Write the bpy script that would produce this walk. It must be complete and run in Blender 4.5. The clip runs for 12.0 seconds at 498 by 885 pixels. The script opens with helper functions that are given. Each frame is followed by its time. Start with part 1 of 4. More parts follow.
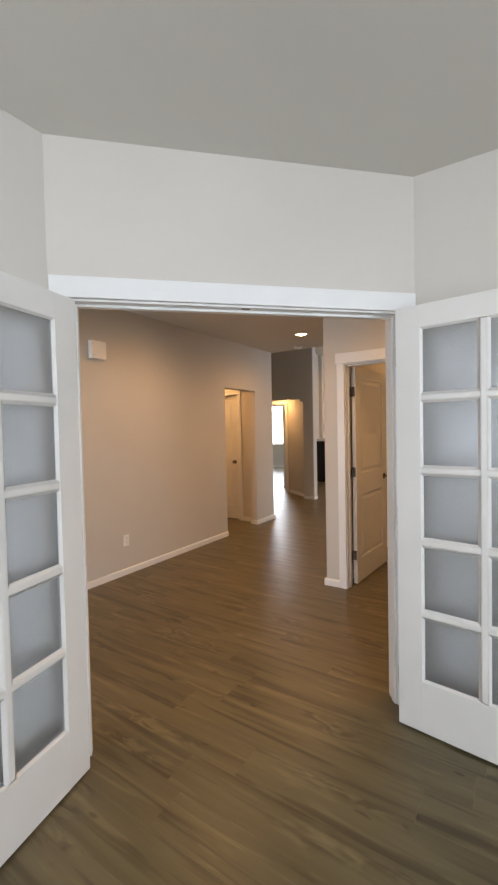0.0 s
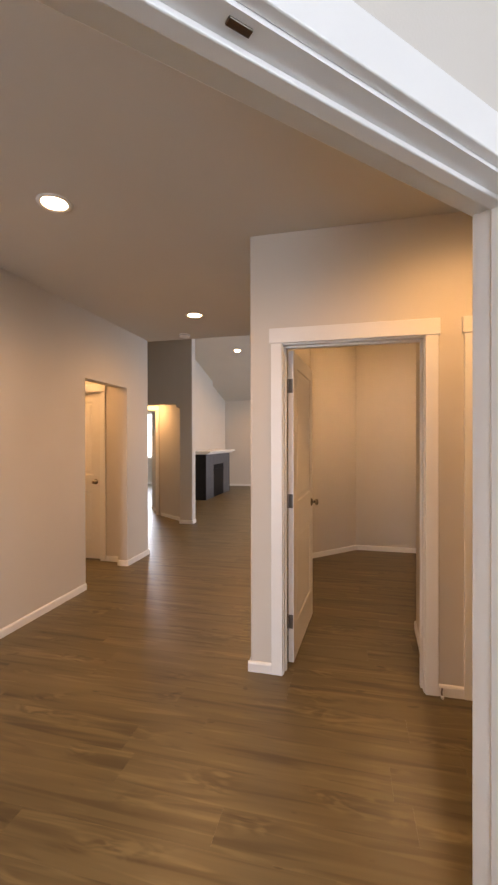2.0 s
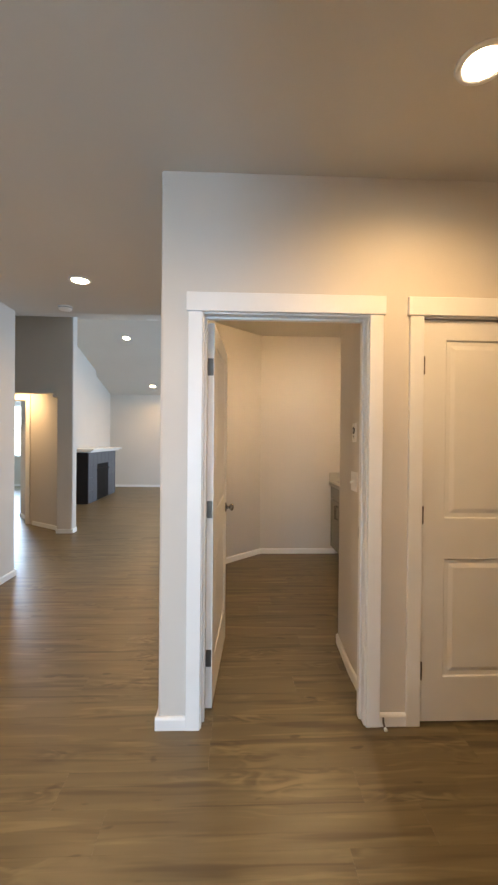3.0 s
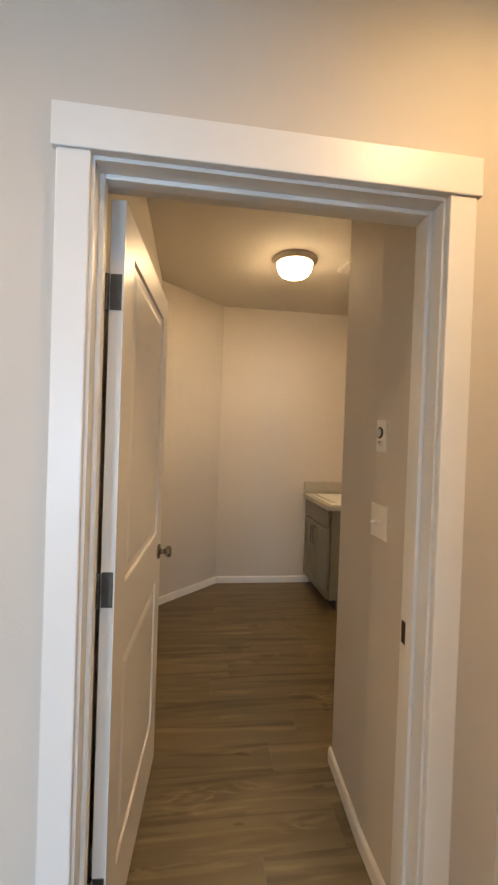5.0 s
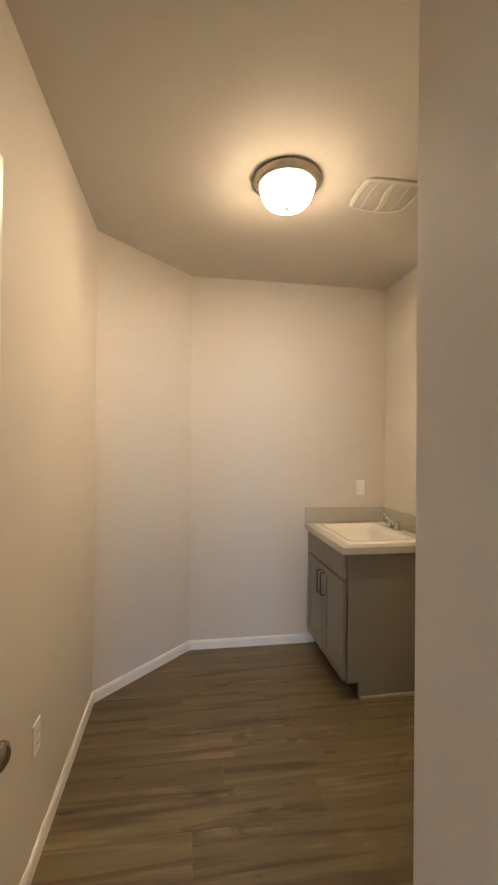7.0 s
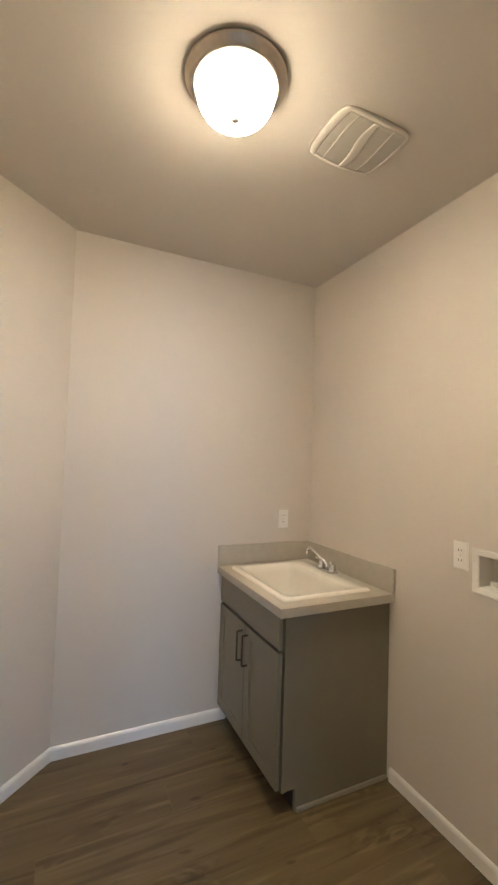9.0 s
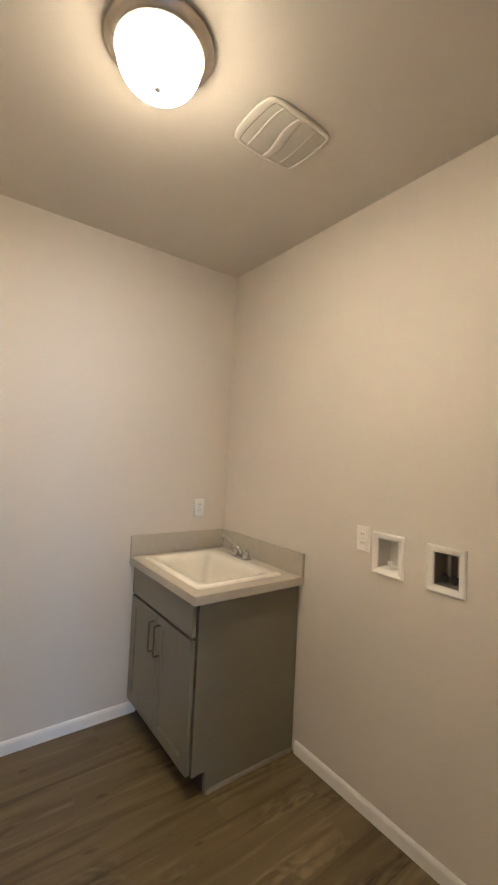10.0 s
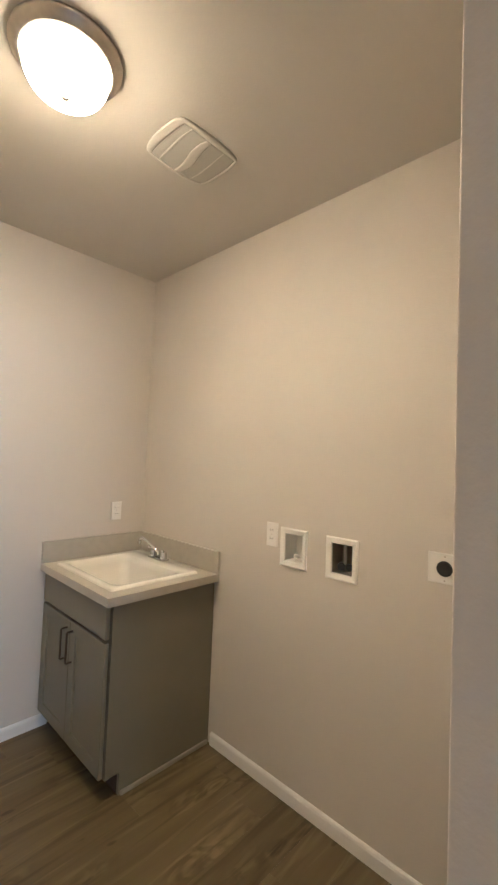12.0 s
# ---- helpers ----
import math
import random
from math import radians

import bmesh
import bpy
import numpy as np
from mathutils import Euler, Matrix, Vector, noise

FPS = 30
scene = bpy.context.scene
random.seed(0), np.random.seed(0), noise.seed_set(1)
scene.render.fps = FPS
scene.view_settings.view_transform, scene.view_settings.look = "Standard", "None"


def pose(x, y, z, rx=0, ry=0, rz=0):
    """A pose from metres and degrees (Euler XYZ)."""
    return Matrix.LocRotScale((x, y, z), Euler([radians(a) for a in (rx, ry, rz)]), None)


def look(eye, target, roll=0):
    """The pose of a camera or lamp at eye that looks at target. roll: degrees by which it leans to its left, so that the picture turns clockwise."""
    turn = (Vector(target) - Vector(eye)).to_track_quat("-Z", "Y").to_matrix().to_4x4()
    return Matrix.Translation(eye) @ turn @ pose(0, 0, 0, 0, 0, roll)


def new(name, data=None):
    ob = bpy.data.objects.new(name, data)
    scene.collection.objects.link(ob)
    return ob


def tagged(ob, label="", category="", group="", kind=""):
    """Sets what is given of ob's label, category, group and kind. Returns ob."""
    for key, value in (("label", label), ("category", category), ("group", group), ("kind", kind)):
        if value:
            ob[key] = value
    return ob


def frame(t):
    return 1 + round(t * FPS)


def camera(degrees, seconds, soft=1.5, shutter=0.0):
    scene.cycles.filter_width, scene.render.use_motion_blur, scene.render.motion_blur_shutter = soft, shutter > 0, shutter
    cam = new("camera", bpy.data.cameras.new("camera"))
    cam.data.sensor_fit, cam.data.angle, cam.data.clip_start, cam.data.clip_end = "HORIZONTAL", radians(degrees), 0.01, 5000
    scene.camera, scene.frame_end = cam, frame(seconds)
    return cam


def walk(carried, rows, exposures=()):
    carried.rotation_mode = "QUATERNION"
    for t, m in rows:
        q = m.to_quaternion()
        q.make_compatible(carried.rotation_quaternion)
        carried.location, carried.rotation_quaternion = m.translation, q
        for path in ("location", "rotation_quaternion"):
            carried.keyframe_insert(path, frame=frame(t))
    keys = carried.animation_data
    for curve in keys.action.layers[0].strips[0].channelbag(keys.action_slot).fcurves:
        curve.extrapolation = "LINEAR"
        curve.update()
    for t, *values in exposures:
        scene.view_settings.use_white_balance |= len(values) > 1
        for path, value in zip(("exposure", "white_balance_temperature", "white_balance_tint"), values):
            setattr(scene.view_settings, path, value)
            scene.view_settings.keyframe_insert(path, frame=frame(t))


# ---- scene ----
# Camera -----------------------------------------------------------------
cam = camera(61.9, 12.0, soft=2.4)
PATH = [
    (0, (1.538, -3.638, 1.476), (0.444, -1.965, 1.416), -1.2),
    (0.5, (1.301, -3.377, 1.47), (0.249, -1.677, 1.431), -0.4),
    (1, (1.028, -3.12, 1.464), (0.089, -1.354, 1.423), 0.5),
    (1.5, (0.768, -2.867, 1.455), (0.105, -0.982, 1.39), -0.4),
    (2, (0.6, -2.556, 1.454), (0.138, -0.61, 1.447), -0.1),
    (2.5, (0.448, -2.295, 1.447), (0.334, -0.298, 1.472), -0.6),
    (3, (0.358, -2.054, 1.43), (0.436, -0.056, 1.418), 0.5),
    (3.2, (0.36, -1.943, 1.432), (0.456, 0.055, 1.44), 0.3),
    (5, (0.441, -0.946, 1.461), (0.711, 1.035, 1.435), 2.0),
    (5.5, (0.497, -0.7, 1.455), (0.787, 1.279, 1.419), 2.0),
    (6, (0.564, -0.459, 1.467), (0.855, 1.52, 1.473), 1.0),
    (6.5, (0.659, -0.199, 1.476), (0.921, 1.784, 1.496), 1.1),
    (8.3, (0.666, 0.684, 1.551), (1.317, 2.575, 1.573), 0.6),
    (8.5, (0.672, 0.725, 1.534), (1.376, 2.596, 1.602), 1.3),
    (9, (0.667, 0.804, 1.548), (1.507, 2.617, 1.633), 1.9),
    (9.5, (0.678, 0.816, 1.538), (1.672, 2.551, 1.605), 2.4),
    (10, (0.669, 0.812, 1.533), (1.853, 2.422, 1.592), 2.8),
    (10.5, (0.639, 0.799, 1.557), (2.028, 2.238, 1.606), 2.8),
    (11, (0.656, 0.766, 1.529), (2.179, 2.06, 1.612), 3.0),
    (11.5, (0.663, 0.739, 1.522), (2.228, 1.981, 1.619), 2.8),
    (12, (0.663, 0.703, 1.532), (2.106, 2.086, 1.619), 2.3),
]
EXPOSURES = [(0.0, -0.79, 8900, 22), (1.0, -0.76, 9000, 25), (1.5, -0.68, 8900, 26), (2.0, -0.5, 8800, 26), (2.5, -0.25, 7150, 15), (3.2, -0.08, 6550, 9),
             (4.8, -0.25, 6600, 9), (5.5, -0.24, 6700, 9), (6.0, 0.02, 6300, 9), (6.5, 0.14, 5900, 8), (8.5, 0.09, 5100, 5), (12.0, 0.20, 5020, 5)]
walk(cam, [(t, look(eye, target, roll)) for t, eye, target, roll in PATH], EXPOSURES)

# World and daylight -------------------------------------------------------
world = bpy.data.worlds.new("sky_world")
scene.world = world
world.use_nodes = True
wn = world.node_tree
sky = wn.nodes.new("ShaderNodeTexSky")
sky.sky_type, sky.sun_disc = "NISHITA", False
sky.sun_elevation, sky.sun_rotation = radians(42), radians(150)
wn.nodes["Background"].inputs["Strength"].default_value = 0.12
wn.links.new(sky.outputs["Color"], wn.nodes["Background"].inputs["Color"])
sun = new("sun", bpy.data.lights.new("sun", "SUN"))
sun.data.energy, sun.data.angle, sun.data.color = 3.0, radians(0.5), (1.0, 0.95, 0.88)
sun.matrix_world = look((0, 0, 30), (-13, 22.5, 0))

DAY = (0.49, 0.71, 1.0)
WARM = (1.0, 0.69, 0.38)


def window_light(name, eye, target, width, height, power):
    lamp = new(name, bpy.data.lights.new(name, "AREA"))
    lamp.data.shape, lamp.data.size, lamp.data.size_y = "RECTANGLE", width, height
    lamp.data.energy, lamp.data.color = power, DAY
    lamp.matrix_world = look(eye, target)


window_light("den_window_light", (4.47, -4.1, 1.6), (0, -3.7, 2.7), 2.2, 1.5, 240)
window_light("den_side_window_light", (0.75, -6.02, 1.6), (0.75, 0, 2.9), 1.2, 1.5, 112)
window_light("great_room_window_light", (5.0, 7.0, 1.5), (0, 7.0, 1.2), 4.0, 2.0, 450)
window_light("bedroom_window_light", (-6.63, 10.54, 1.65), (-6.63, 0, 1.65), 1.54, 1.44, 260)
window_light("entry_window_light", (-1.4, -6.03, 1.1), (-0.4, 0, 0.9), 0.8, 1.7, 145)
CAN_POWER, CAN_TINT = 104.0, (1.0, 0.61, 0.27)
CAN_GLOW, DOME_GLOW = 90.0, 246.0

# Materials ----------------------------------------------------------------


def material(name, color, rough=0.5, metal=0.0, vary=0.06, vary_scale=3.0, bump=0.0, bump_scale=200.0, spec=0.5):
    """A painted or solid surface with stains at one scale and fine relief at another."""
    m = bpy.data.materials.new(name)
    m.use_nodes = True
    nt = m.node_tree
    b = nt.nodes["Principled BSDF"]
    b.inputs["Roughness"].default_value, b.inputs["Metallic"].default_value = rough, metal
    b.inputs["Specular IOR Level"].default_value = spec
    geo = nt.nodes.new("ShaderNodeNewGeometry")
    n1 = nt.nodes.new("ShaderNodeTexNoise")
    n1.inputs["Scale"].default_value, n1.inputs["Detail"].default_value = vary_scale, 5
    nt.links.new(geo.outputs["Position"], n1.inputs["Vector"])
    ramp = nt.nodes.new("ShaderNodeValToRGB")
    lo = [max(0, c * (1 - vary)) for c in color]
    hi = [min(1, c * (1 + vary)) for c in color]
    ramp.color_ramp.elements[0].position, ramp.color_ramp.elements[1].position = 0.3, 0.7
    ramp.color_ramp.elements[0].color, ramp.color_ramp.elements[1].color = (*lo, 1), (*hi, 1)
    nt.links.new(n1.outputs["Fac"], ramp.inputs["Fac"])
    nt.links.new(ramp.outputs["Color"], b.inputs["Base Color"])
    rr = nt.nodes.new("ShaderNodeMapRange")
    rr.inputs["To Min"].default_value, rr.inputs["To Max"].default_value = max(0, rough - 0.06), min(1, rough + 0.06)
    nt.links.new(n1.outputs["Fac"], rr.inputs["Value"])
    nt.links.new(rr.outputs["Result"], b.inputs["Roughness"])
    if bump:
        n2 = nt.nodes.new("ShaderNodeTexNoise")
        n2.inputs["Scale"].default_value, n2.inputs["Detail"].default_value = bump_scale, 3
        nt.links.new(geo.outputs["Position"], n2.inputs["Vector"])
        bp = nt.nodes.new("ShaderNodeBump")
        bp.inputs["Strength"].default_value, bp.inputs["Distance"].default_value = bump, 0.002
        nt.links.new(n2.outputs["Fac"], bp.inputs["Height"])
        nt.links.new(bp.outputs["Normal"], b.inputs["Normal"])
    return m


def glow(name, color, strength):
    m = bpy.data.materials.new(name)
    m.use_nodes = True
    b = m.node_tree.nodes["Principled BSDF"]
    b.inputs["Base Color"].default_value = (0.9, 0.88, 0.84, 1)
    b.inputs["Emission Color"].default_value, b.inputs["Emission Strength"].default_value = (*color, 1), strength
    return m


def glass_material(name, rough, tint=(0.95, 0.98, 0.97)):
    m = bpy.data.materials.new(name)
    m.use_nodes = True
    b = m.node_tree.nodes["Principled BSDF"]
    b.inputs["Base Color"].default_value = (*tint, 1)
    b.inputs["Transmission Weight"].default_value, b.inputs["Roughness"].default_value, b.inputs["IOR"].default_value = 1.0, rough, 1.45
    return m


def plank_material():
    """Vinyl oak planks: streaks and cathedral grain along x, tone by plank."""
    m = bpy.data.materials.new("vinyl_oak_plank")
    m.use_nodes = True
    nt = m.node_tree
    N, L = nt.nodes.new, nt.links.new
    b = nt.nodes["Principled BSDF"]
    geo, info = N("ShaderNodeNewGeometry"), N("ShaderNodeObjectInfo")
    add = N("ShaderNodeMath")
    add.operation = "ADD"
    L(info.outputs["Random"], add.inputs[0])
    L(geo.outputs["Random Per Island"], add.inputs[1])
    fr = N("ShaderNodeMath")
    fr.operation = "FRACT"
    L(add.outputs[0], fr.inputs[0])
    white = N("ShaderNodeTexWhiteNoise")
    white.noise_dimensions = "1D"
    L(fr.outputs[0], white.inputs["W"])
    shift = N("ShaderNodeVectorMath")
    shift.operation = "MULTIPLY_ADD"
    shift.inputs[1].default_value = (40, 40, 40)
    L(white.outputs["Color"], shift.inputs[0])
    L(geo.outputs["Position"], shift.inputs[2])

    def stretched(sx, sy, scale, detail, distortion=0.0, rough=0.5):
        mp = N("ShaderNodeMapping")
        mp.inputs["Scale"].default_value = (sx, sy, 1)
        L(shift.outputs[0], mp.inputs["Vector"])
        n = N("ShaderNodeTexNoise")
        n.inputs["Scale"].default_value, n.inputs["Detail"].default_value = scale, detail
        n.inputs["Distortion"].default_value, n.inputs["Roughness"].default_value = distortion, rough
        L(mp.outputs["Vector"], n.inputs["Vector"])
        return n.outputs["Fac"]

    def mapped(value, lo, hi, a=0.0, b=1.0):
        n = N("ShaderNodeMapRange")
        n.interpolation_type = "SMOOTHSTEP"
        for key, v in (("From Min", lo), ("From Max", hi), ("To Min", a), ("To Max", b)):
            n.inputs[key].default_value = v
        L(value, n.inputs["Value"])
        return n.outputs["Result"]

    def maths(op, a, b, c=None):
        n = N("ShaderNodeMath")
        n.operation = op
        for k, v in enumerate((a, b, c)):
            if v is None:
                continue
            if isinstance(v, (int, float)):
                n.inputs[k].default_value = v
            else:
                L(v, n.inputs[k])
        return n.outputs[0]

    broad = stretched(0.9, 11.0, 1.0, 2, 0.4)
    grain = stretched(2.2, 48.0, 1.0, 4, 0.5, 0.55)
    fine = stretched(8.0, 260.0, 1.0, 3)
    dark_streak = mapped(stretched(0.85, 13.0, 1.3, 2, 0.7), 0.50, 0.70)
    pale_streak = mapped(stretched(1.5, 17.0, 1.2, 2, 0.9), 0.53, 0.72)
    figure_place = mapped(stretched(1.6, 5.0, 1.0, 1), 0.58, 0.70)
    figure = mapped(stretched(5.0, 14.0, 1.0, 1, 2.4), 0.35, 0.68, -1.0, 1.0)
    knot = mapped(stretched(9.0, 22.0, 1.0, 0), 0.80, 0.87)
    tone = maths("MULTIPLY_ADD", white.outputs["Value"], 0.07, 0.20)
    tone = maths("MULTIPLY_ADD", broad, 0.46, tone)
    tone = maths("MULTIPLY_ADD", grain, 0.13, tone)
    tone = maths("MULTIPLY_ADD", fine, 0.05, tone)
    tone = maths("MULTIPLY_ADD", dark_streak, -0.27, tone)
    tone = maths("MULTIPLY_ADD", pale_streak, 0.22, tone)
    tone = maths("MULTIPLY_ADD", maths("MULTIPLY", figure, figure_place), 0.20, tone)
    tone = maths("MULTIPLY_ADD", knot, -0.28, tone)
    ramp = N("ShaderNodeValToRGB")
    e = ramp.color_ramp.elements
    e[0].position, e[0].color = 0.08, (0.034, 0.0255, 0.0122, 1)
    e[1].position, e[1].color = 0.96, (0.222, 0.174, 0.094, 1)
    mid = e.new(0.5)
    mid.color = (0.114, 0.0860, 0.0435, 1)
    L(tone, ramp.inputs["Fac"])
    L(ramp.outputs["Color"], b.inputs["Base Color"])
    rr = N("ShaderNodeMapRange")
    rr.inputs["To Min"].default_value, rr.inputs["To Max"].default_value = 0.30, 0.46
    L(grain, rr.inputs["Value"])
    L(rr.outputs["Result"], b.inputs["Roughness"])
    bp = N("ShaderNodeBump")
    bp.inputs["Strength"].default_value, bp.inputs["Distance"].default_value = 0.25, 0.001
    L(grain, bp.inputs["Height"])
    L(bp.outputs["Normal"], b.inputs["Normal"])
    return m


WALL = material("greige_wall_paint", (0.62, 0.575, 0.515), 0.62, vary=0.025, vary_scale=1.3, bump=0.25, bump_scale=140, spec=0.3)
CEIL = material("ceiling_paint", (0.62, 0.585, 0.53), 0.75, vary=0.02, vary_scale=1.1, bump=0.25, bump_scale=120, spec=0.2)
TRIM = material("white_trim_paint", (0.80, 0.79, 0.765), 0.36, vary=0.02, vary_scale=6, bump=0.05, bump_scale=60)
DOOR = material("white_door_paint", (0.76, 0.735, 0.69), 0.34, vary=0.02, vary_scale=5, bump=0.05, bump_scale=90)
PLASTIC = material("white_plastic", (0.82, 0.80, 0.76), 0.3, vary=0.015)
PLANK = plank_material()
SUBFLOOR = material("dark_joint", (0.07, 0.05, 0.03), 0.9)
CAB = material("grey_cabinet_paint", (0.190, 0.174, 0.126), 0.42, vary=0.05, vary_scale=4, bump=0.08, bump_scale=80)
KICK = material("dark_toe_kick", (0.035, 0.027, 0.022), 0.7)
COUNTER = material("beige_laminate", (0.43, 0.40, 0.335), 0.4, vary=0.04, vary_scale=25, bump=0.03)
SINK = material("white_acrylic_sink", (0.84, 0.81, 0.74), 0.18, vary=0.01)
CHROME = material("chrome", (0.72, 0.72, 0.72), 0.08, 1.0, vary=0.02)
NICKEL = material("brushed_nickel", (0.52, 0.48, 0.43), 0.32, 1.0, vary=0.08, vary_scale=40)
HINGE = material("dark_satin_hinge", (0.15, 0.13, 0.11), 0.4, 1.0, vary=0.08, vary_scale=40)
BRONZE = material("dark_bronze", (0.15, 0.12, 0.10), 0.30, 1.0, vary=0.1, vary_scale=20)
KNOB = material("satin_bronze_knob", (0.30, 0.26, 0.21), 0.24, 1.0, vary=0.08, vary_scale=30)
BLACK = material("black_rubber", (0.012, 0.012, 0.013), 0.5)
GREY_PLASTIC = material("grey_plastic", (0.33, 0.33, 0.33), 0.4)
TILE = material("grey_slate_tile", (0.075, 0.085, 0.105), 0.35, vary=0.15, vary_scale=8)
DARK_WOOD = material("dark_stained_wood", (0.010, 0.008, 0.008), 0.6, spec=0.2, vary=0.2, vary_scale=10)
FIREBOX = material("black_firebox", (0.004, 0.004, 0.005), 0.5, spec=0.15)
FROSTED = glass_material("frosted_glass", 0.26, (0.66, 0.70, 0.74))
GRILLE = material("grey_white_grille", (0.66, 0.63, 0.57), 0.4, vary=0.02)
DIAL = material("pale_grey_dial", (0.56, 0.54, 0.50), 0.35, vary=0.03)
BOX_IN = material("brown_box_inside", (0.24, 0.21, 0.17), 0.5)
LOUVER = material("grey_louver", (0.52, 0.50, 0.455), 0.45, vary=0.02)
SHOE = material("pale_shoe_strip", (0.30, 0.27, 0.21), 0.5)
CLEAR = glass_material("clear_glass", 0.0)
EARTH = material("dry_ground", (0.22, 0.19, 0.13), 0.9, vary=0.3, vary_scale=0.4)
CAN_LENS = glow("lit_downlight_lens", (1.0, 0.78, 0.5), CAN_GLOW)
DOME_LENS = glow("lit_opal_glass", WARM, DOME_GLOW)


def opal_falloff(m):
    """The bulbs shine down through the bowl: its foot glows more than its sides."""
    nt = m.node_tree
    geo, sep, rng_ = nt.nodes.new("ShaderNodeNewGeometry"), nt.nodes.new("ShaderNodeSeparateXYZ"), nt.nodes.new("ShaderNodeMapRange")
    nt.links.new(geo.outputs["Normal"], sep.inputs["Vector"])
    nt.links.new(sep.outputs["Z"], rng_.inputs["Value"])
    rng_.inputs["From Min"].default_value, rng_.inputs["From Max"].default_value = -1.0, -0.3
    rng_.inputs["To Min"].default_value, rng_.inputs["To Max"].default_value = DOME_GLOW, DOME_GLOW * 0.062
    nt.links.new(rng_.outputs["Result"], nt.nodes["Principled BSDF"].inputs["Emission Strength"])


opal_falloff(DOME_LENS)

# Building helpers -----------------------------------------------------------


def link_mesh(name, bm, mat):
    bmesh.ops.recalc_face_normals(bm, faces=bm.faces[:])
    me = bpy.data.meshes.new(name)
    bm.to_mesh(me)
    bm.free()
    me.materials.append(mat)
    return new(name, me)


def part(name, bm, mat, parent, label="", smooth=False):
    ob = link_mesh(name, bm, mat)
    if smooth:
        for p in ob.data.polygons:
            p.use_smooth = True
    ob.parent = parent
    if label:
        ob["label"] = label
    return ob


def thing(name, label, category, m=None, group="", kind=""):
    ob = new(name)
    ob.empty_display_size = 0.05
    if m is not None:
        ob.matrix_world = m
    return tagged(ob, label, category, group, kind)


def structure(name, bm, mat, label):
    return tagged(link_mesh(name, bm, mat), label, kind="structure")


def box(bm, x0, x1, y0, y1, z0, z1, bevel=0.0, seg=2):
    r = bmesh.ops.create_cube(bm, size=1.0)
    for v in r["verts"]:
        v.co = Vector(((x0 + x1) / 2 + v.co.x * (x1 - x0), (y0 + y1) / 2 + v.co.y * (y1 - y0), (z0 + z1) / 2 + v.co.z * (z1 - z0)))
    if bevel:
        edges = list({e for v in r["verts"] for e in v.link_edges})
        bmesh.ops.bevel(bm, geom=edges, offset=bevel, segments=seg, affect="EDGES", profile=0.5)
    return bm


def boxed(*a, **k):
    return box(bmesh.new(), *a, **k)


def lathe(bm, profile, seg=32, m=Matrix.Identity(4)):
    """Turns a profile of (radius, height) about z."""
    rings = []
    for r, z in profile:
        if r < 1e-6:
            rings.append([bm.verts.new(m @ Vector((0, 0, z)))])
        else:
            rings.append([bm.verts.new(m @ Vector((r * math.cos(2 * math.pi * i / seg), r * math.sin(2 * math.pi * i / seg), z))) for i in range(seg)])
    for a, b in zip(rings, rings[1:]):
        for i in range(seg):
            j = (i + 1) % seg
            if len(a) == 1 and len(b) > 1:
                bm.faces.new((a[0], b[i], b[j]))
            elif len(b) == 1 and len(a) > 1:
                bm.faces.new((a[i], a[j], b[0]))
            elif len(a) > 1:
                bm.faces.new((a[i], a[j], b[j], b[i]))
    return bm


def tube(bm, pts, r, seg=12):
    """A round bar along a line of points, closed at its ends."""
    pts = [Vector(p) for p in pts]
    rings = []
    side = None
    for i, p in enumerate(pts):
        d = (pts[min(i + 1, len(pts) - 1)] - pts[max(i - 1, 0)]).normalized()
        if side is None:
            side = d.orthogonal().normalized()
        side = (side - d * side.dot(d)).normalized()
        up = d.cross(side)
        rings.append([bm.verts.new(p + r * (math.cos(2 * math.pi * k / seg) * side + math.sin(2 * math.pi * k / seg) * up)) for k in range(seg)])
    for a, b in zip(rings, rings[1:]):
        for k in range(seg):
            bm.faces.new((a[k], a[(k + 1) % seg], b[(k + 1) % seg], b[k]))
    bm.faces.new(rings[0][::-1])
    bm.faces.new(rings[-1])
    return bm


def prism(bm, pts, z0, z1, fillet=None, seg=6):
    """An upright wall of the given plan, with the corners named in fillet rounded."""
    fillet = fillet or {}
    plan = []
    n = len(pts)
    for i, p in enumerate(pts):
        p = Vector(p)
        if i not in fillet:
            plan.append(p)
            continue
        r = fillet[i]
        a, b = (Vector(pts[i - 1]) - p).normalized(), (Vector(pts[(i + 1) % n]) - p).normalized()
        half = a.angle(b) / 2
        t = r / math.tan(half)
        c = p + (a + b).normalized() * (r / math.sin(half))
        s, e = p + a * t - c, p + b * t - c
        for k in range(seg + 1):
            f = k / seg
            d = (s * (1 - f) + e * f)
            plan.append(c + d.normalized() * r)
    lo = [bm.verts.new((p.x, p.y, z0)) for p in plan]
    hi = [bm.verts.new((p.x, p.y, z1)) for p in plan]
    for i in range(len(plan)):
        j = (i + 1) % len(plan)
        bm.faces.new((lo[i], lo[j], hi[j], hi[i]))
    bm.faces.new(lo[::-1])
    bm.faces.new(hi)
    return bm


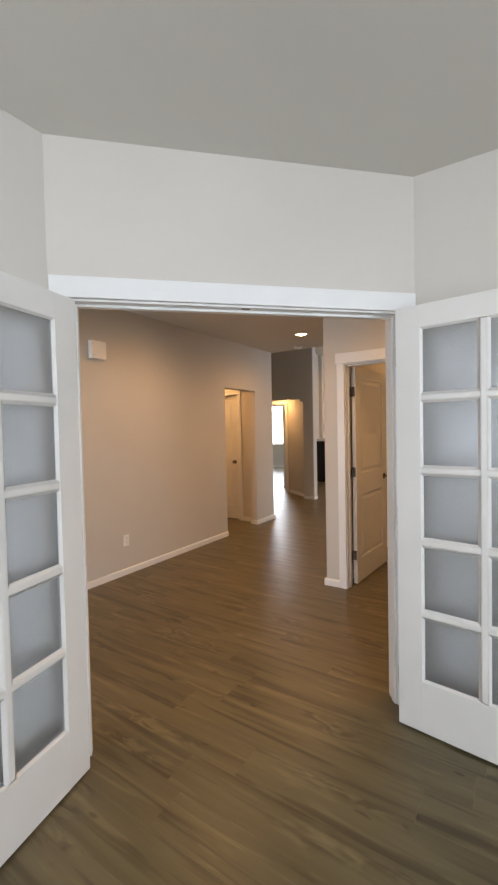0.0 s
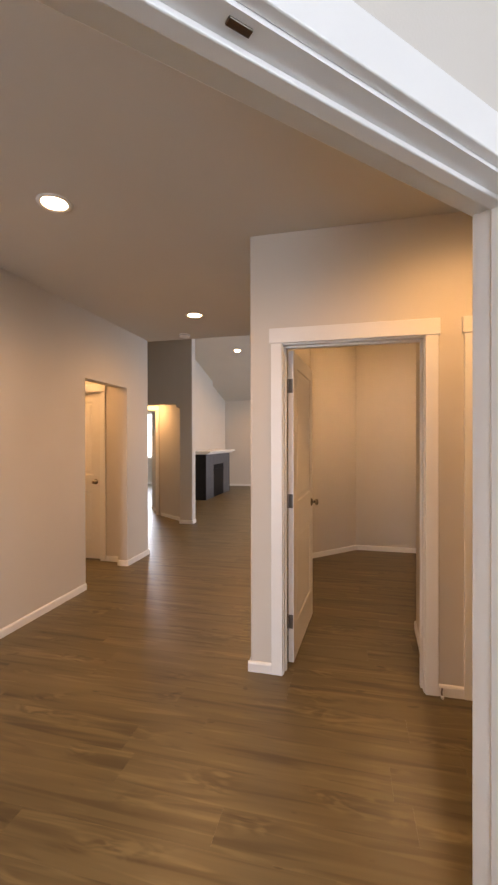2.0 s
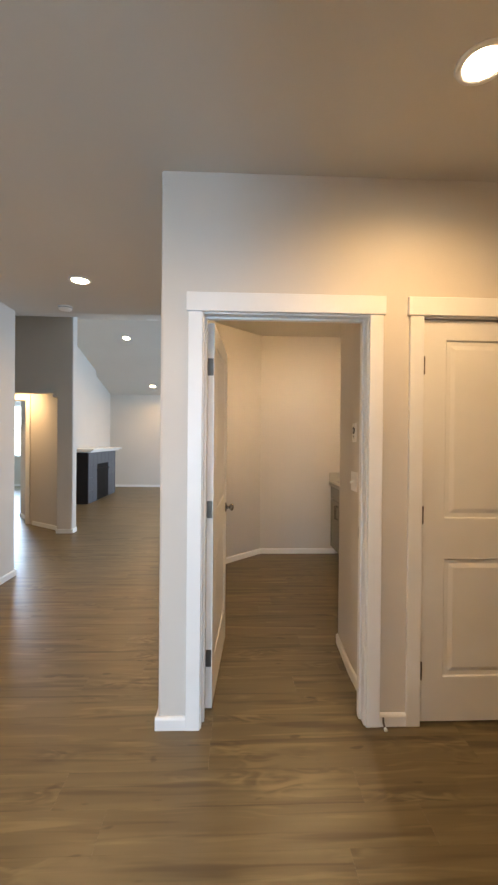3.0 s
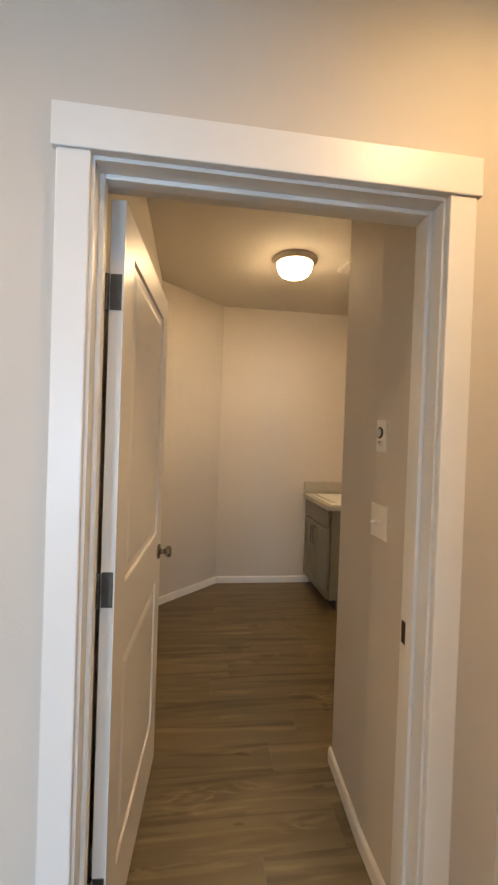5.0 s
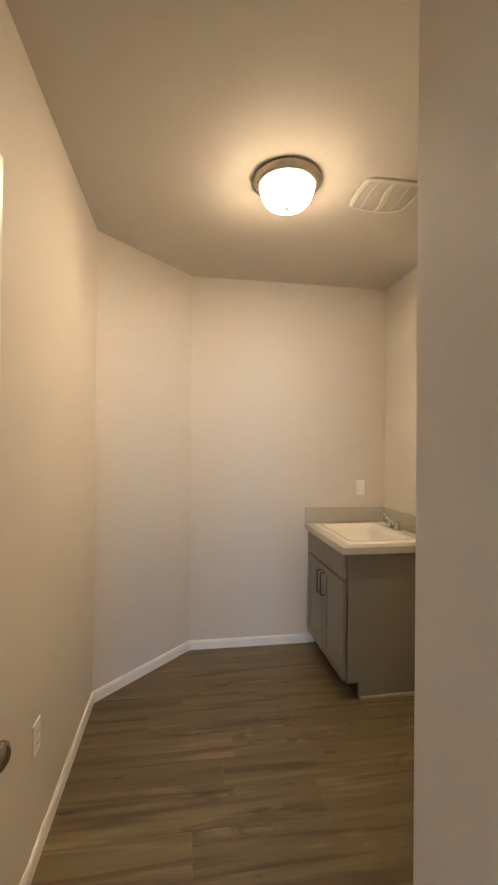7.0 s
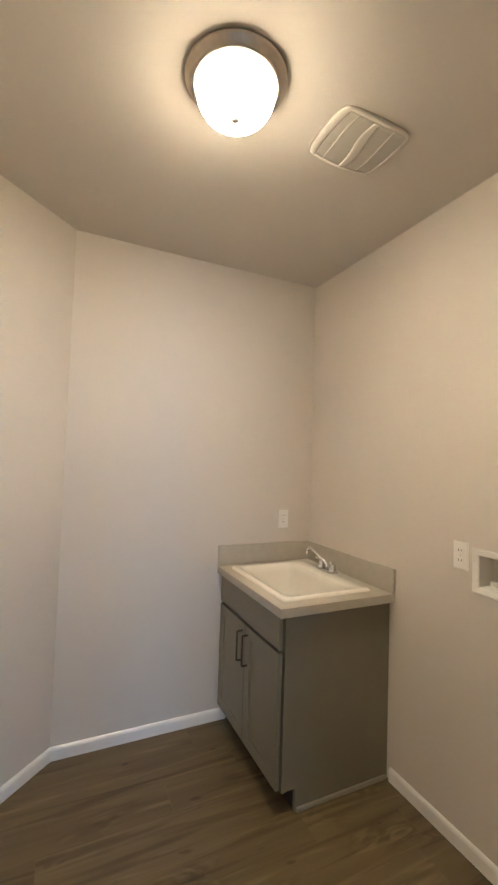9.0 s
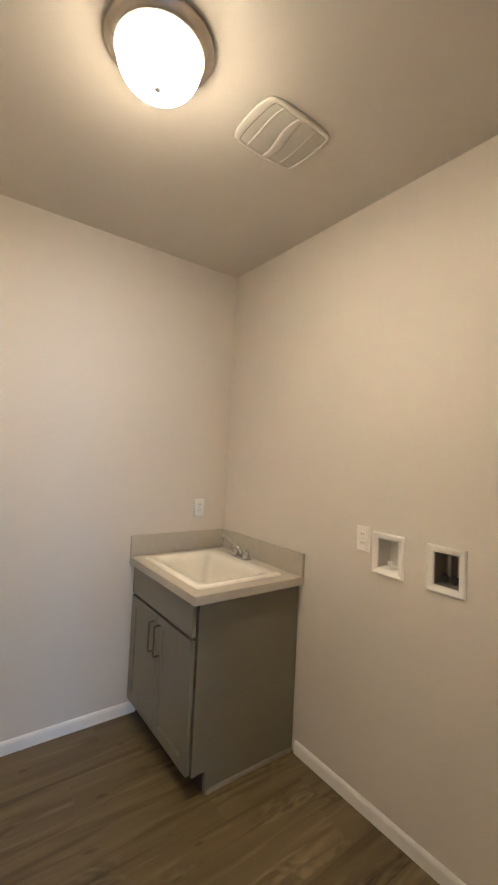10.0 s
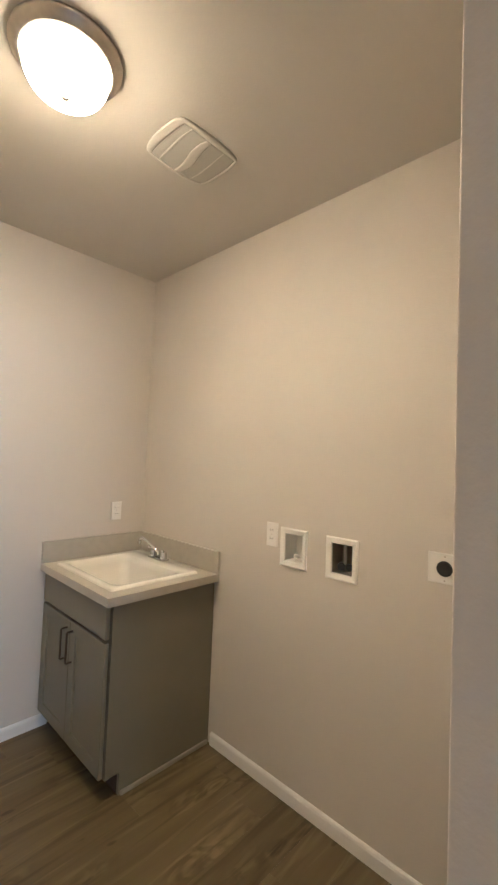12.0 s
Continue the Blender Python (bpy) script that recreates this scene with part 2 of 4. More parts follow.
def panel_wall(bm, p0, p1, thick, z0, z1, holes=()):
    """A straight wall from p0 to p1, thick to the left of that way, with openings (a0, a1, b0, b1) along it and up it."""
    p0, p1 = Vector(p0), Vector(p1)
    d = (p1 - p0).normalized()
    nrm = Vector((-d.y, d.x)) * thick
    length = (p1 - p0).length
    xs = sorted({0.0, length, *[v for h in holes for v in h[:2] if 0 < v < length]})
    zs = sorted({z0, z1, *[v for h in holes for v in h[2:] if z0 < v < z1]})
    solid = {}
    for i in range(len(xs) - 1):
        for k in range(len(zs) - 1):
            cx, cz = (xs[i] + xs[i + 1]) / 2, (zs[k] + zs[k + 1]) / 2
            solid[i, k] = not any(h[0] < cx < h[1] and h[2] < cz < h[3] for h in holes)
    cache = {}

    def vert(i, k, s):
        if (i, k, s) not in cache:
            q = p0 + d * xs[i] + nrm * s
            cache[i, k, s] = bm.verts.new((q.x, q.y, zs[k]))
        return cache[i, k, s]

    for (i, k), full in solid.items():
        if not full:
            continue
        for s in (0, 1):
            bm.faces.new((vert(i, k, s), vert(i + 1, k, s), vert(i + 1, k + 1, s), vert(i, k + 1, s)))
        if not solid.get((i - 1, k)):
            bm.faces.new((vert(i, k, 0), vert(i, k + 1, 0), vert(i, k + 1, 1), vert(i, k, 1)))
        if not solid.get((i + 1, k)):
            bm.faces.new((vert(i + 1, k, 0), vert(i + 1, k + 1, 0), vert(i + 1, k + 1, 1), vert(i + 1, k, 1)))
        if not solid.get((i, k - 1)):
            bm.faces.new((vert(i, k, 0), vert(i + 1, k, 0), vert(i + 1, k, 1), vert(i, k, 1)))
        if not solid.get((i, k + 1)):
            bm.faces.new((vert(i, k + 1, 0), vert(i + 1, k + 1, 0), vert(i + 1, k + 1, 1), vert(i, k + 1, 1)))
    return bm


def plate(bm, outer, inner, z0, z1):
    """A flat slab (x0, x1, y0, y1) with a rectangular hole through it."""
    def ring(r, z):
        return [bm.verts.new(c) for c in ((r[0], r[2], z), (r[1], r[2], z), (r[1], r[3], z), (r[0], r[3], z))]
    a0, a1, b0, b1 = ring(outer, z0), ring(outer, z1), ring(inner, z0), ring(inner, z1)
    for i in range(4):
        j = (i + 1) % 4
        bm.faces.new((a0[i], a0[j], a1[j], a1[i]))
        bm.faces.new((b0[i], b0[j], b1[j], b1[i]))
        bm.faces.new((a1[i], a1[j], b1[j], b1[i]))
        bm.faces.new((a0[i], a0[j], b0[j], b0[i]))
    return bm


def rings_xz(bm, rects, cap=True):
    """Faces between rectangles ((x0, x1, z0, z1), y), one inside the other."""
    prev = None
    for (x0, x1, z0, z1), y in rects:
        cur = [bm.verts.new(c) for c in ((x0, y, z0), (x1, y, z0), (x1, y, z1), (x0, y, z1))]
        if prev:
            for i in range(4):
                j = (i + 1) % 4
                bm.faces.new((prev[i], prev[j], cur[j], cur[i]))
        prev = cur
    if cap:
        bm.faces.new(prev)
    return bm


def grown(r, d):
    return (r[0] - d, r[1] + d, r[2] - d, r[3] + d)

# Plan: x along the utility-room front, y into it, floor at 0 ----------------
CH = 2.743            # flat ceiling
HEAD = 2.05           # door heads
HALL_X = -1.9         # hall's long wall
RIDGE_Y, RIDGE_Z, EAVE_Z, NEAR_Y, FAR_Y = 6.45, 3.83, 2.76, 2.38, 10.5
C45 = math.sqrt(0.5)
DEN = pose(0, 0, 0, 0, 0, 45)      # the den's angled wall: local x along it, local y towards the hall
DEN_F, DEN_B, DEN_U0, DEN_U1 = -1.735, -1.615, -1.945, -0.200


def den_xy(u, w):
    return ((u - w) * C45, (u + w) * C45)


def base_run(p0, p1, extend0=0.0, extend1=0.0):
    """Baseboard along a wall; the room lies to the left of the way from p0 to p1."""
    p0, p1 = Vector(p0), Vector(p1)
    d = (p1 - p0).normalized()
    p0, p1 = p0 - d * extend0, p1 + d * extend1
    n = Vector((-d.y, d.x))
    bm = bmesh.new()
    profile = ((0, 0), (0.013, 0), (0.013, 0.050), (0.010, 0.059), (0.004, 0.065), (0, 0.065))
    ends = []
    for p in (p0, p1):
        ends.append([bm.verts.new((p.x + n.x * o, p.y + n.y * o, z)) for o, z in profile])
    k = len(profile)
    for i in range(k):
        j = (i + 1) % k
        bm.faces.new((ends[0][i], ends[0][j], ends[1][j], ends[1][i]))
    bm.faces.new(ends[0])
    bm.faces.new(ends[1][::-1])
    structure("baseboard", bm, TRIM, "white painted wooden baseboard along the wall")


# Walls -----------------------------------------------------------------------
bm = bmesh.new()
prism(bm, [(0.03, 0.12), (0, 0.12), (0, 0), (0.03, 0)], 0, CH, {2: 0.018})
panel_wall(bm, (0.03, 0), (4.6, 0), 0.12, 0, CH,
           [(0.163, 1.017, 0, HEAD + 0.02), (1.265, 2.075, 0, HEAD + 0.02)])
structure("wall_utility_front", bm, WALL, "greige painted wall with a utility-room doorway and a closet door")

bm = bmesh.new()
prism(bm, [(0, 0.12), (0.15, 0.12), (0.15, 2.61), (0.71, 3.17), (2.232, 3.17), (4.6, 3.17), (4.6, 3.29), (0.66, 3.29), (0, 2.66)], 0, CH)
structure("wall_utility_back", bm, WALL, "greige painted utility-room wall with an angled corner")

BOXES = ((1.890, 1.132), (1.634, 1.130))      # the two recessed supply boxes: y and z of their middles
bm = bmesh.new()
panel_wall(bm, (2.352, 0.12), (2.352, 3.17), 0.12, 0, CH,
           [(y - 0.055 - 0.12, y + 0.055 - 0.12, z - 0.068, z + 0.068) for y, z in BOXES])
structure("wall_utility_side", bm, WALL, "greige painted utility-room wall with recessed laundry boxes")

bm = prism(bmesh.new(), [(1.09, 0.12), (1.2, 0.12), (1.2, 0.735), (2.232, 0.735), (2.232, 0.844), (1.112, 0.844), (1.09, 0.46)], 0, CH, {5: 0.003})
structure("wall_closet", bm, WALL, "greige painted partition round the hall closet")

bm = bmesh.new()
panel_wall(bm, (HALL_X, -6.15), (HALL_X, 1.82), 0.12, 0, CH, [(7.18, 7.97, 0, 2.075)])
structure("wall_hall_long", bm, WALL, "long greige hall wall with a cased-free opening")
bm = prism(bmesh.new(), [(-2.02, 1.82), (HALL_X, 1.82), (HALL_X, 2.35), (-6.2, 2.35), (-6.2, 2.23), (-2.02, 2.23)], 0, CH, {2: 0.018})
structure("wall_hall_pier", bm, WALL, "greige painted wall end with rounded corners")
bm = panel_wall(bmesh.new(), (-3.5, 1.95), (-2.02, 1.95), 0.12, 0, CH, [(0.385, 1.185, 0, HEAD + 0.02)])
structure("wall_vestibule_back", bm, WALL, "greige painted vestibule wall with a closed door")
bm = prism(bmesh.new(), [(-3.5, 0.8), (-2.02, 0.8), (-2.02, 0.92), (-3.38, 0.92), (-3.38, 1.95), (-3.5, 1.95)], 0, CH)
structure("wall_vestibule_side", bm, WALL, "greige painted vestibule wall")

# Den: angled wall with the double doorway, and the walls that close the room
A, B = den_xy(DEN_U0, DEN_F), den_xy(DEN_U1, DEN_F)
FU0, FU1 = -1.85, -0.295
bm = bmesh.new()
prism(bm, [A, den_xy(FU0 - 0.02, DEN_F), den_xy(FU0 - 0.02, DEN_B), (-0.27, -0.27 + DEN_B / C45)], 0, HEAD + 0.02)
prism(bm, [den_xy(FU1 + 0.02, DEN_F), B, (B[1] + 0.116 - DEN_B / C45, B[1] + 0.116), den_xy(FU1 + 0.02, DEN_B)], 0, HEAD + 0.02)
prism(bm, [A, B, (B[1] + 0.116 - DEN_B / C45, B[1] + 0.116), (-0.27, -0.27 + DEN_B / C45)], HEAD + 0.02, CH)
structure("wall_den_angled", bm, WALL, "greige painted angled wall over a wide double doorway")
bm = prism(bmesh.new(), [A, (-0.27, -0.27 + DEN_B / C45), (-0.27, -6.15), (A[0], -6.15)], 0, CH)
structure("wall_den_west", bm, WALL, "greige painted den wall")
bm = prism(bmesh.new(), [B, (4.6, B[1]), (4.6, B[1] + 0.116), (B[1] + 0.116 - DEN_B / C45, B[1] + 0.116)], 0, CH)
structure("wall_den_north", bm, WALL, "greige painted den wall")
bm = panel_wall(bmesh.new(), (-2.02, -6.27), (4.72, -6.27), 0.12, 0, CH, [(2.17, 3.37, 0.85, 2.35), (0.22, 1.02, 0.25, 1.95)])
structure("wall_south", bm, WALL, "greige painted outside wall with windows")
bm = panel_wall(bmesh.new(), (4.72, -6.15), (4.72, 3.29), 0.12, 0, CH, [(0.95, 3.15, 0.85, 2.35)])
structure("wall_east", bm, WALL, "greige painted outside wall with the den window")

# Great room beyond the hall
bm = bmesh.new()
prism(bm, [(-2.05, 4.3), (-2.05, 4.45), (-2.28, 4.45), (-2.28, 4.3)], 0, 3.4, {0: 0.018})
panel_wall(bm, (-6.2, 4.3), (-2.28, 4.3), 0.12, 2.11, 3.4)
panel_wall(bm, (-6.2, 4.3), (-3.75, 4.3), 0.12, 0, 2.11)
prism(bm, [(-2.283, 4.3), (-2.283, 4.42), (-2.35, 4.42), (-2.35, 4.3)], 2.05, 2.111)
structure("wall_passage", bm, WALL, "greige painted wall with a soft-cornered passage opening")
bm = prism(bmesh.new(), [(-2.28, 4.45), (-2.16, 4.45), (-2.92, 5.17), (-3.0, 5.07), (-3.0, 4.98)], 0, 3.4)
structure("wall_passage_side", bm, WALL, "greige painted angled passage wall")
bm = panel_wall(bmesh.new(), (-6.2, 5.0), (-3.0, 5.0), 0.12, 0, CH, [(2.27, 3.13, 0, HEAD + 0.02)])
structure("wall_bedroom_front", bm, WALL, "greige painted wall with a bedroom doorway")
bm = prism(bmesh.new(), [(-3.02, 5.12), (-3.5, 5.66), (-3.5, 10.5), (-3.42, 10.5), (-3.42, 5.7), (-2.94, 5.16)], 0, CH)
prism(bm, [(-3.02, 5.12), (-3.5, 5.66), (-3.42, 5.7), (-2.94, 5.16)], CH, 3.4)
structure("wall_bedroom_side", bm, WALL, "greige painted bedroom wall")
bm = bmesh.new()
west = [(5.7, 0), (5.7, 3.62), (RIDGE_Y, RIDGE_Z), (FAR_Y, EAVE_Z), (FAR_Y, 0)]
lo, hi = [bm.verts.new((-3.42, y, z)) for y, z in west], [bm.verts.new((-3.3, y, z)) for y, z in west]
bm.faces.new(lo), bm.faces.new(hi[::-1])
for i in range(5):
    bm.faces.new((lo[i], lo[(i + 1) % 5], hi[(i + 1) % 5], hi[i]))
structure("wall_great_west", bm, WALL, "tall greige gable wall behind the fireplace")
bm = bmesh.new()
panel_wall(bm, (5.12, 3.29), (5.12, FAR_Y), 0.12, 0, 2.7, [(1.6, 5.8, 0.45, 2.55)])
east = [(3.29, 2.7), (3.29, 2.985), (RIDGE_Y, RIDGE_Z), (FAR_Y, EAVE_Z), (FAR_Y, 2.7)]
lo, hi = [bm.verts.new((5.0, y, z)) for y, z in east], [bm.verts.new((5.12, y, z)) for y, z in east]
bm.faces.new(lo), bm.faces.new(hi[::-1])
for i in range(5):
    bm.faces.new((lo[i], lo[(i + 1) % 5], hi[(i + 1) % 5], hi[i]))
structure("wall_great_east", bm, WALL, "greige gable wall with wide windows")
bm = panel_wall(bmesh.new(), (-8.2, FAR_Y), (5.12, FAR_Y), 0.12, 0, EAVE_Z + 0.1, [(0.75, 2.37, 0.9, 2.4)])
structure("wall_north", bm, WALL, "greige painted outside wall")
bm = panel_wall(bmesh.new(), (-6.2, 2.35), (-6.2, 5.0), 0.12, 0, 3.4)
structure("wall_west_hall", bm, WALL, "greige painted end wall")
bm = panel_wall(bmesh.new(), (-8.08, 5.0), (-8.08, FAR_Y), 0.12, 0, CH)
panel_wall(bm, (-8.08, 5.0), (-6.2, 5.0), 0.12, 0, CH)
structure("wall_bedroom_west", bm, WALL, "greige painted bedroom wall")

# Ceilings
bm = bmesh.new()
box(bm, -3.5, 4.72, -6.15, 0.06, CH, CH + 0.1)
box(bm, -3.5, 0.02, 0.06, NEAR_Y, CH, CH + 0.1)
structure("ceiling_flat", bm, CEIL, "flat painted hall and den ceiling")
structure("ceiling_utility", prism(bmesh.new(), [(0.02, 0.06), (4.72, 0.06), (4.72, 3.29), (0.66, 3.29), (0.02, 2.66)], CH, CH + 0.1), CEIL, "flat painted utility-room ceiling")
structure("ceiling_bedroom", boxed(-8.2, -3.42, 5.0, FAR_Y, CH + 0.002, CH + 0.1), CEIL, "flat painted bedroom ceiling")
structure("ceiling_passage", prism(bmesh.new(), [(-6.2, 4.42), (-2.3, 4.42), (-2.3, 4.46), (-3.0, 5.0), (-6.2, 5.0)], 2.35, 2.45), CEIL, "flat painted passage ceiling")
bm = bmesh.new()
for (ya, za), (yb, zb) in (((NEAR_Y, CH), (RIDGE_Y, RIDGE_Z)), ((RIDGE_Y, RIDGE_Z), (FAR_Y, EAVE_Z))):
    vs = [bm.verts.new((x, y, z + dz)) for dz in (0, 0.1) for x, y, z in ((-6.3, ya, za), (5.12, ya, za), (5.12, yb, zb), (-6.3, yb, zb))]
    for f in ((0, 1, 2, 3), (7, 6, 5, 4), (0, 4, 5, 1), (1, 5, 6, 2), (2, 6, 7, 3), (3, 7, 4, 0)):
        bm.faces.new([vs[i] for i in f])
structure("ceiling_vaulted", bm, CEIL, "vaulted painted great-room ceiling")

# Baseboards
E1 = 0.013
base_run((HALL_X, 1.03), (HALL_X, -6.15))
base_run((HALL_X, 2.35), (HALL_X, 1.82), E1, E1)
base_run((HALL_X, 1.82), (-2.02, 1.82))
base_run((-2.02, 1.95), (-2.255, 1.95))
base_run((0.137, 0), (0, 0), 0, E1)
base_run((1.237, 0), (1.103, 0))
base_run((4.6, 0), (2.16, 0))
base_run((0, 0), (0, 2.66))
base_run((0.15, 2.61), (0.15, 0.12))
base_run((0.71, 3.17), (0.15, 2.61))
base_run((1.66, 3.17), (0.71, 3.17))
base_run((2.232, 0.857), (2.232, 2.40))
base_run((1.09, 0.14), (1.09, 0.46))
base_run((1.09, 0.46), (1.112, 0.844), 0, E1)
base_run((1.112, 0.844), (2.232, 0.844))
base_run((-2.05, 4.3), (-2.28, 4.3), E1, E1)
base_run((-2.05, 4.45), (-2.05, 4.3))
base_run((-2.28, 4.3), (-2.28, 4.45))
base_run((-2.28, 4.45), (-2.93, 4.93))
base_run((-3.06, 5.13), (-3.5, 5.66))
base_run((5.0, FAR_Y), (-3.3, FAR_Y))
base_run((-3.5, FAR_Y), (-8.0, FAR_Y))
base_run((A[0], -2.61), (A[0], -6.1))
base_run((4.5, B[1]), (1.08, B[1]))


# Door frames -------------------------------------------------------------------
def door_frame(name, x0, x1, yf, yb, m, stop_y, label, both=True):
    """Jambs, stops and flat casing with a taller head, round a doorway in a wall from yf (front) to yb."""
    f = thing(name, label, "door frame", m, kind="structure")
    for a, b in ((x0 - 0.018, x0), (x1, x1 + 0.018)):
        part("jamb", boxed(a, b, yf, yb, 0, HEAD + 0.018), TRIM, f)
    part("head_jamb", boxed(x0, x1, yf, yb, HEAD, HEAD + 0.018), TRIM, f)
    for a, b in ((x0, x0 + 0.012), (x1 - 0.012, x1)):
        part("door_stop_strip", boxed(a, b, stop_y, stop_y + 0.035, 0, HEAD, 0.003), TRIM, f)
    part("door_stop_strip", boxed(x0 + 0.012, x1 - 0.012, stop_y, stop_y + 0.035, HEAD - 0.012, HEAD, 0.003), TRIM, f)
    for y0, y1, hy0, hy1 in ((yf - 0.018, yf, yf - 0.024, yf), (yb, yb + 0.018, yb, yb + 0.024))[:2 if both else 1]:
        for a, b in ((x0 - 0.076, x0 - 0.006), (x1 + 0.006, x1 + 0.076)):
            part("casing", boxed(a, b, y0, y1, 0, HEAD + 0.008, 0.003), TRIM, f)
        part("head_casing", boxed(x0 - 0.086, x1 + 0.086, hy0, hy1, HEAD + 0.008, HEAD + 0.1, 0.003), TRIM, f)
    return f


ID = Matrix.Identity(4)
utility_frame = door_frame("door_frame_1", 0.213, 1.027, 0, 0.12, ID, 0.045, "white painted frame of the open utility-room doorway")
closet_frame = door_frame("door_frame_2", 1.313, 2.087, 0, 0.12, ID, 0.043, "white painted frame of the closed hall closet", both=False)
den_frame = door_frame("door_frame_3", FU0, FU1, DEN_F, DEN_B, DEN, -1.69, "white painted frame of the wide double doorway")
vestibule_frame = door_frame("door_frame_4", -3.097, -2.333, 1.95, 2.07, ID, 2.01, "white painted frame of the vestibule door", both=False)
bedroom_frame = door_frame("door_frame_5", -3.91, -3.09, 5.0, 5.12, ID, 5.04, "white painted frame of the open bedroom doorway", both=False)
part("strike_plate", boxed(1.0245, 1.0275, 0.083, 0.117, 0.915, 0.975, 0.001), BRONZE, utility_frame, "dark metal strike plate")
part("ball_catch", boxed(-1.10, -1.06, -1.722, -1.708, HEAD - 0.003, HEAD + 0.001, 0.001), BRONZE, den_frame, "dark catch plate in the door head")


# Doors ---------------------------------------------------------------------------
def leaf_mesh(w, h=2.03, t=0.035, stile=0.115):
    """A moulded two-panel leaf: raised fields inside a sloped recess, both faces."""
    bm = bmesh.new()
    panels = [(stile, w - stile, 0.225, 0.825), (stile, w - stile, 1.03, h - 0.10)]
    for y, s in ((0.0, 1), (t, -1)):
        zs = [0, 0.225, 0.825, 1.03, h - 0.10, h]
        for k in range(5):
            for a, b in ((0, stile), (stile, w - stile), (w - stile, w)):
                if k in (1, 3) and a == stile:
                    continue
                bm.faces.new([bm.verts.new(c) for c in ((a, y, zs[k]), (b, y, zs[k]), (b, y, zs[k + 1]), (a, y, zs[k + 1]))])
        for r in panels:
            rings_xz(bm, [(r, y), (grown(r, -0.006), y + s * 0.007), (grown(r, -0.026), y + s * 0.0075), (grown(r, -0.048), y + s * 0.002)])
    for c in (((0, 0, 0), (w, 0, 0), (w, t, 0), (0, t, 0)), ((0, 0, h), (w, 0, h), (w, t, h), (0, t, h)),
              ((0, 0, 0), (0, t, 0), (0, t, h), (0, 0, h)), ((w, 0, 0), (w, t, 0), (w, t, h), (w, 0, h))):
        bm.faces.new([bm.verts.new(v) for v in c])
    bmesh.ops.remove_doubles(bm, verts=bm.verts[:], dist=0.0002)
    return bm


def knob_mesh(t=0.035):
    bm = bmesh.new()
    prof = ((0, 0), (0.031, 0), (0.033, 0.004), (0.028, 0.009), (0.012, 0.011), (0.010, 0.026), (0.015, 0.031),
            (0.022, 0.036), (0.0245, 0.045), (0.022, 0.053), (0.014, 0.058), (0, 0.059))
    lathe(bm, prof, 28, pose(0, 0, 0, 90))
    lathe(bm, prof, 28, pose(0, t, 0, -90))
    return bm


def hinge_mesh(y0, y1, z, pin_y):
    bm = boxed(-0.0025, 0.0, y0, y1, z - 0.045, z + 0.045, 0.001)
    for k in range(3):
        lathe(bm, ((0, 0), (0.006, 0), (0.006, 0.0285), (0, 0.0285)), 10, Matrix.Translation((-0.004, pin_y, z - 0.045 + 0.03 * k)))
    for dz in (-0.03, 0, 0.03):
        lathe(bm, ((0, 0.0006), (0.004, 0)), 8, Matrix.Translation((-0.0028, (y0 + y1) / 2, z + dz)) @ pose(0, 0, 0, 0, -90))
    return bm


def panel_door(name, label, w, m, hinge_x0=True, pin_y=0.04, knob=True, hinges=True, metal=None):
    d = thing(name, label, "door", m, kind="structure")
    leaf = part("leaf", leaf_mesh(w), DOOR, d)
    if knob:
        k = part("knob", knob_mesh(), KNOB, d, "satin bronze round knob", smooth=True)
        k.location = (w - 0.075 if hinge_x0 else 0.075, 0, 0.945)
    if hinges:
        for z in (0.265, 1.05, 1.80):
            part("hinge", hinge_mesh(0.004, 0.033, z, pin_y), metal or HINGE, d, "satin metal butt hinge")
    return d


# utility-room door stands open into the room, hinged at its jamb
panel_door("door_1", "white two-panel door standing open into the utility room", 0.808,
           pose(0.258, 0.135, 0.012, 0, 0, 86.0), pin_y=0.041)
panel_door("door_2", "closed white two-panel hall closet door", 0.768, pose(1.316, 0.006, 0.012), pin_y=-0.013, knob=False, metal=BRONZE)
panel_door("door_3", "closed white two-panel door in the vestibule", 0.758, pose(-3.094, 1.975, 0.012), hinges=False)


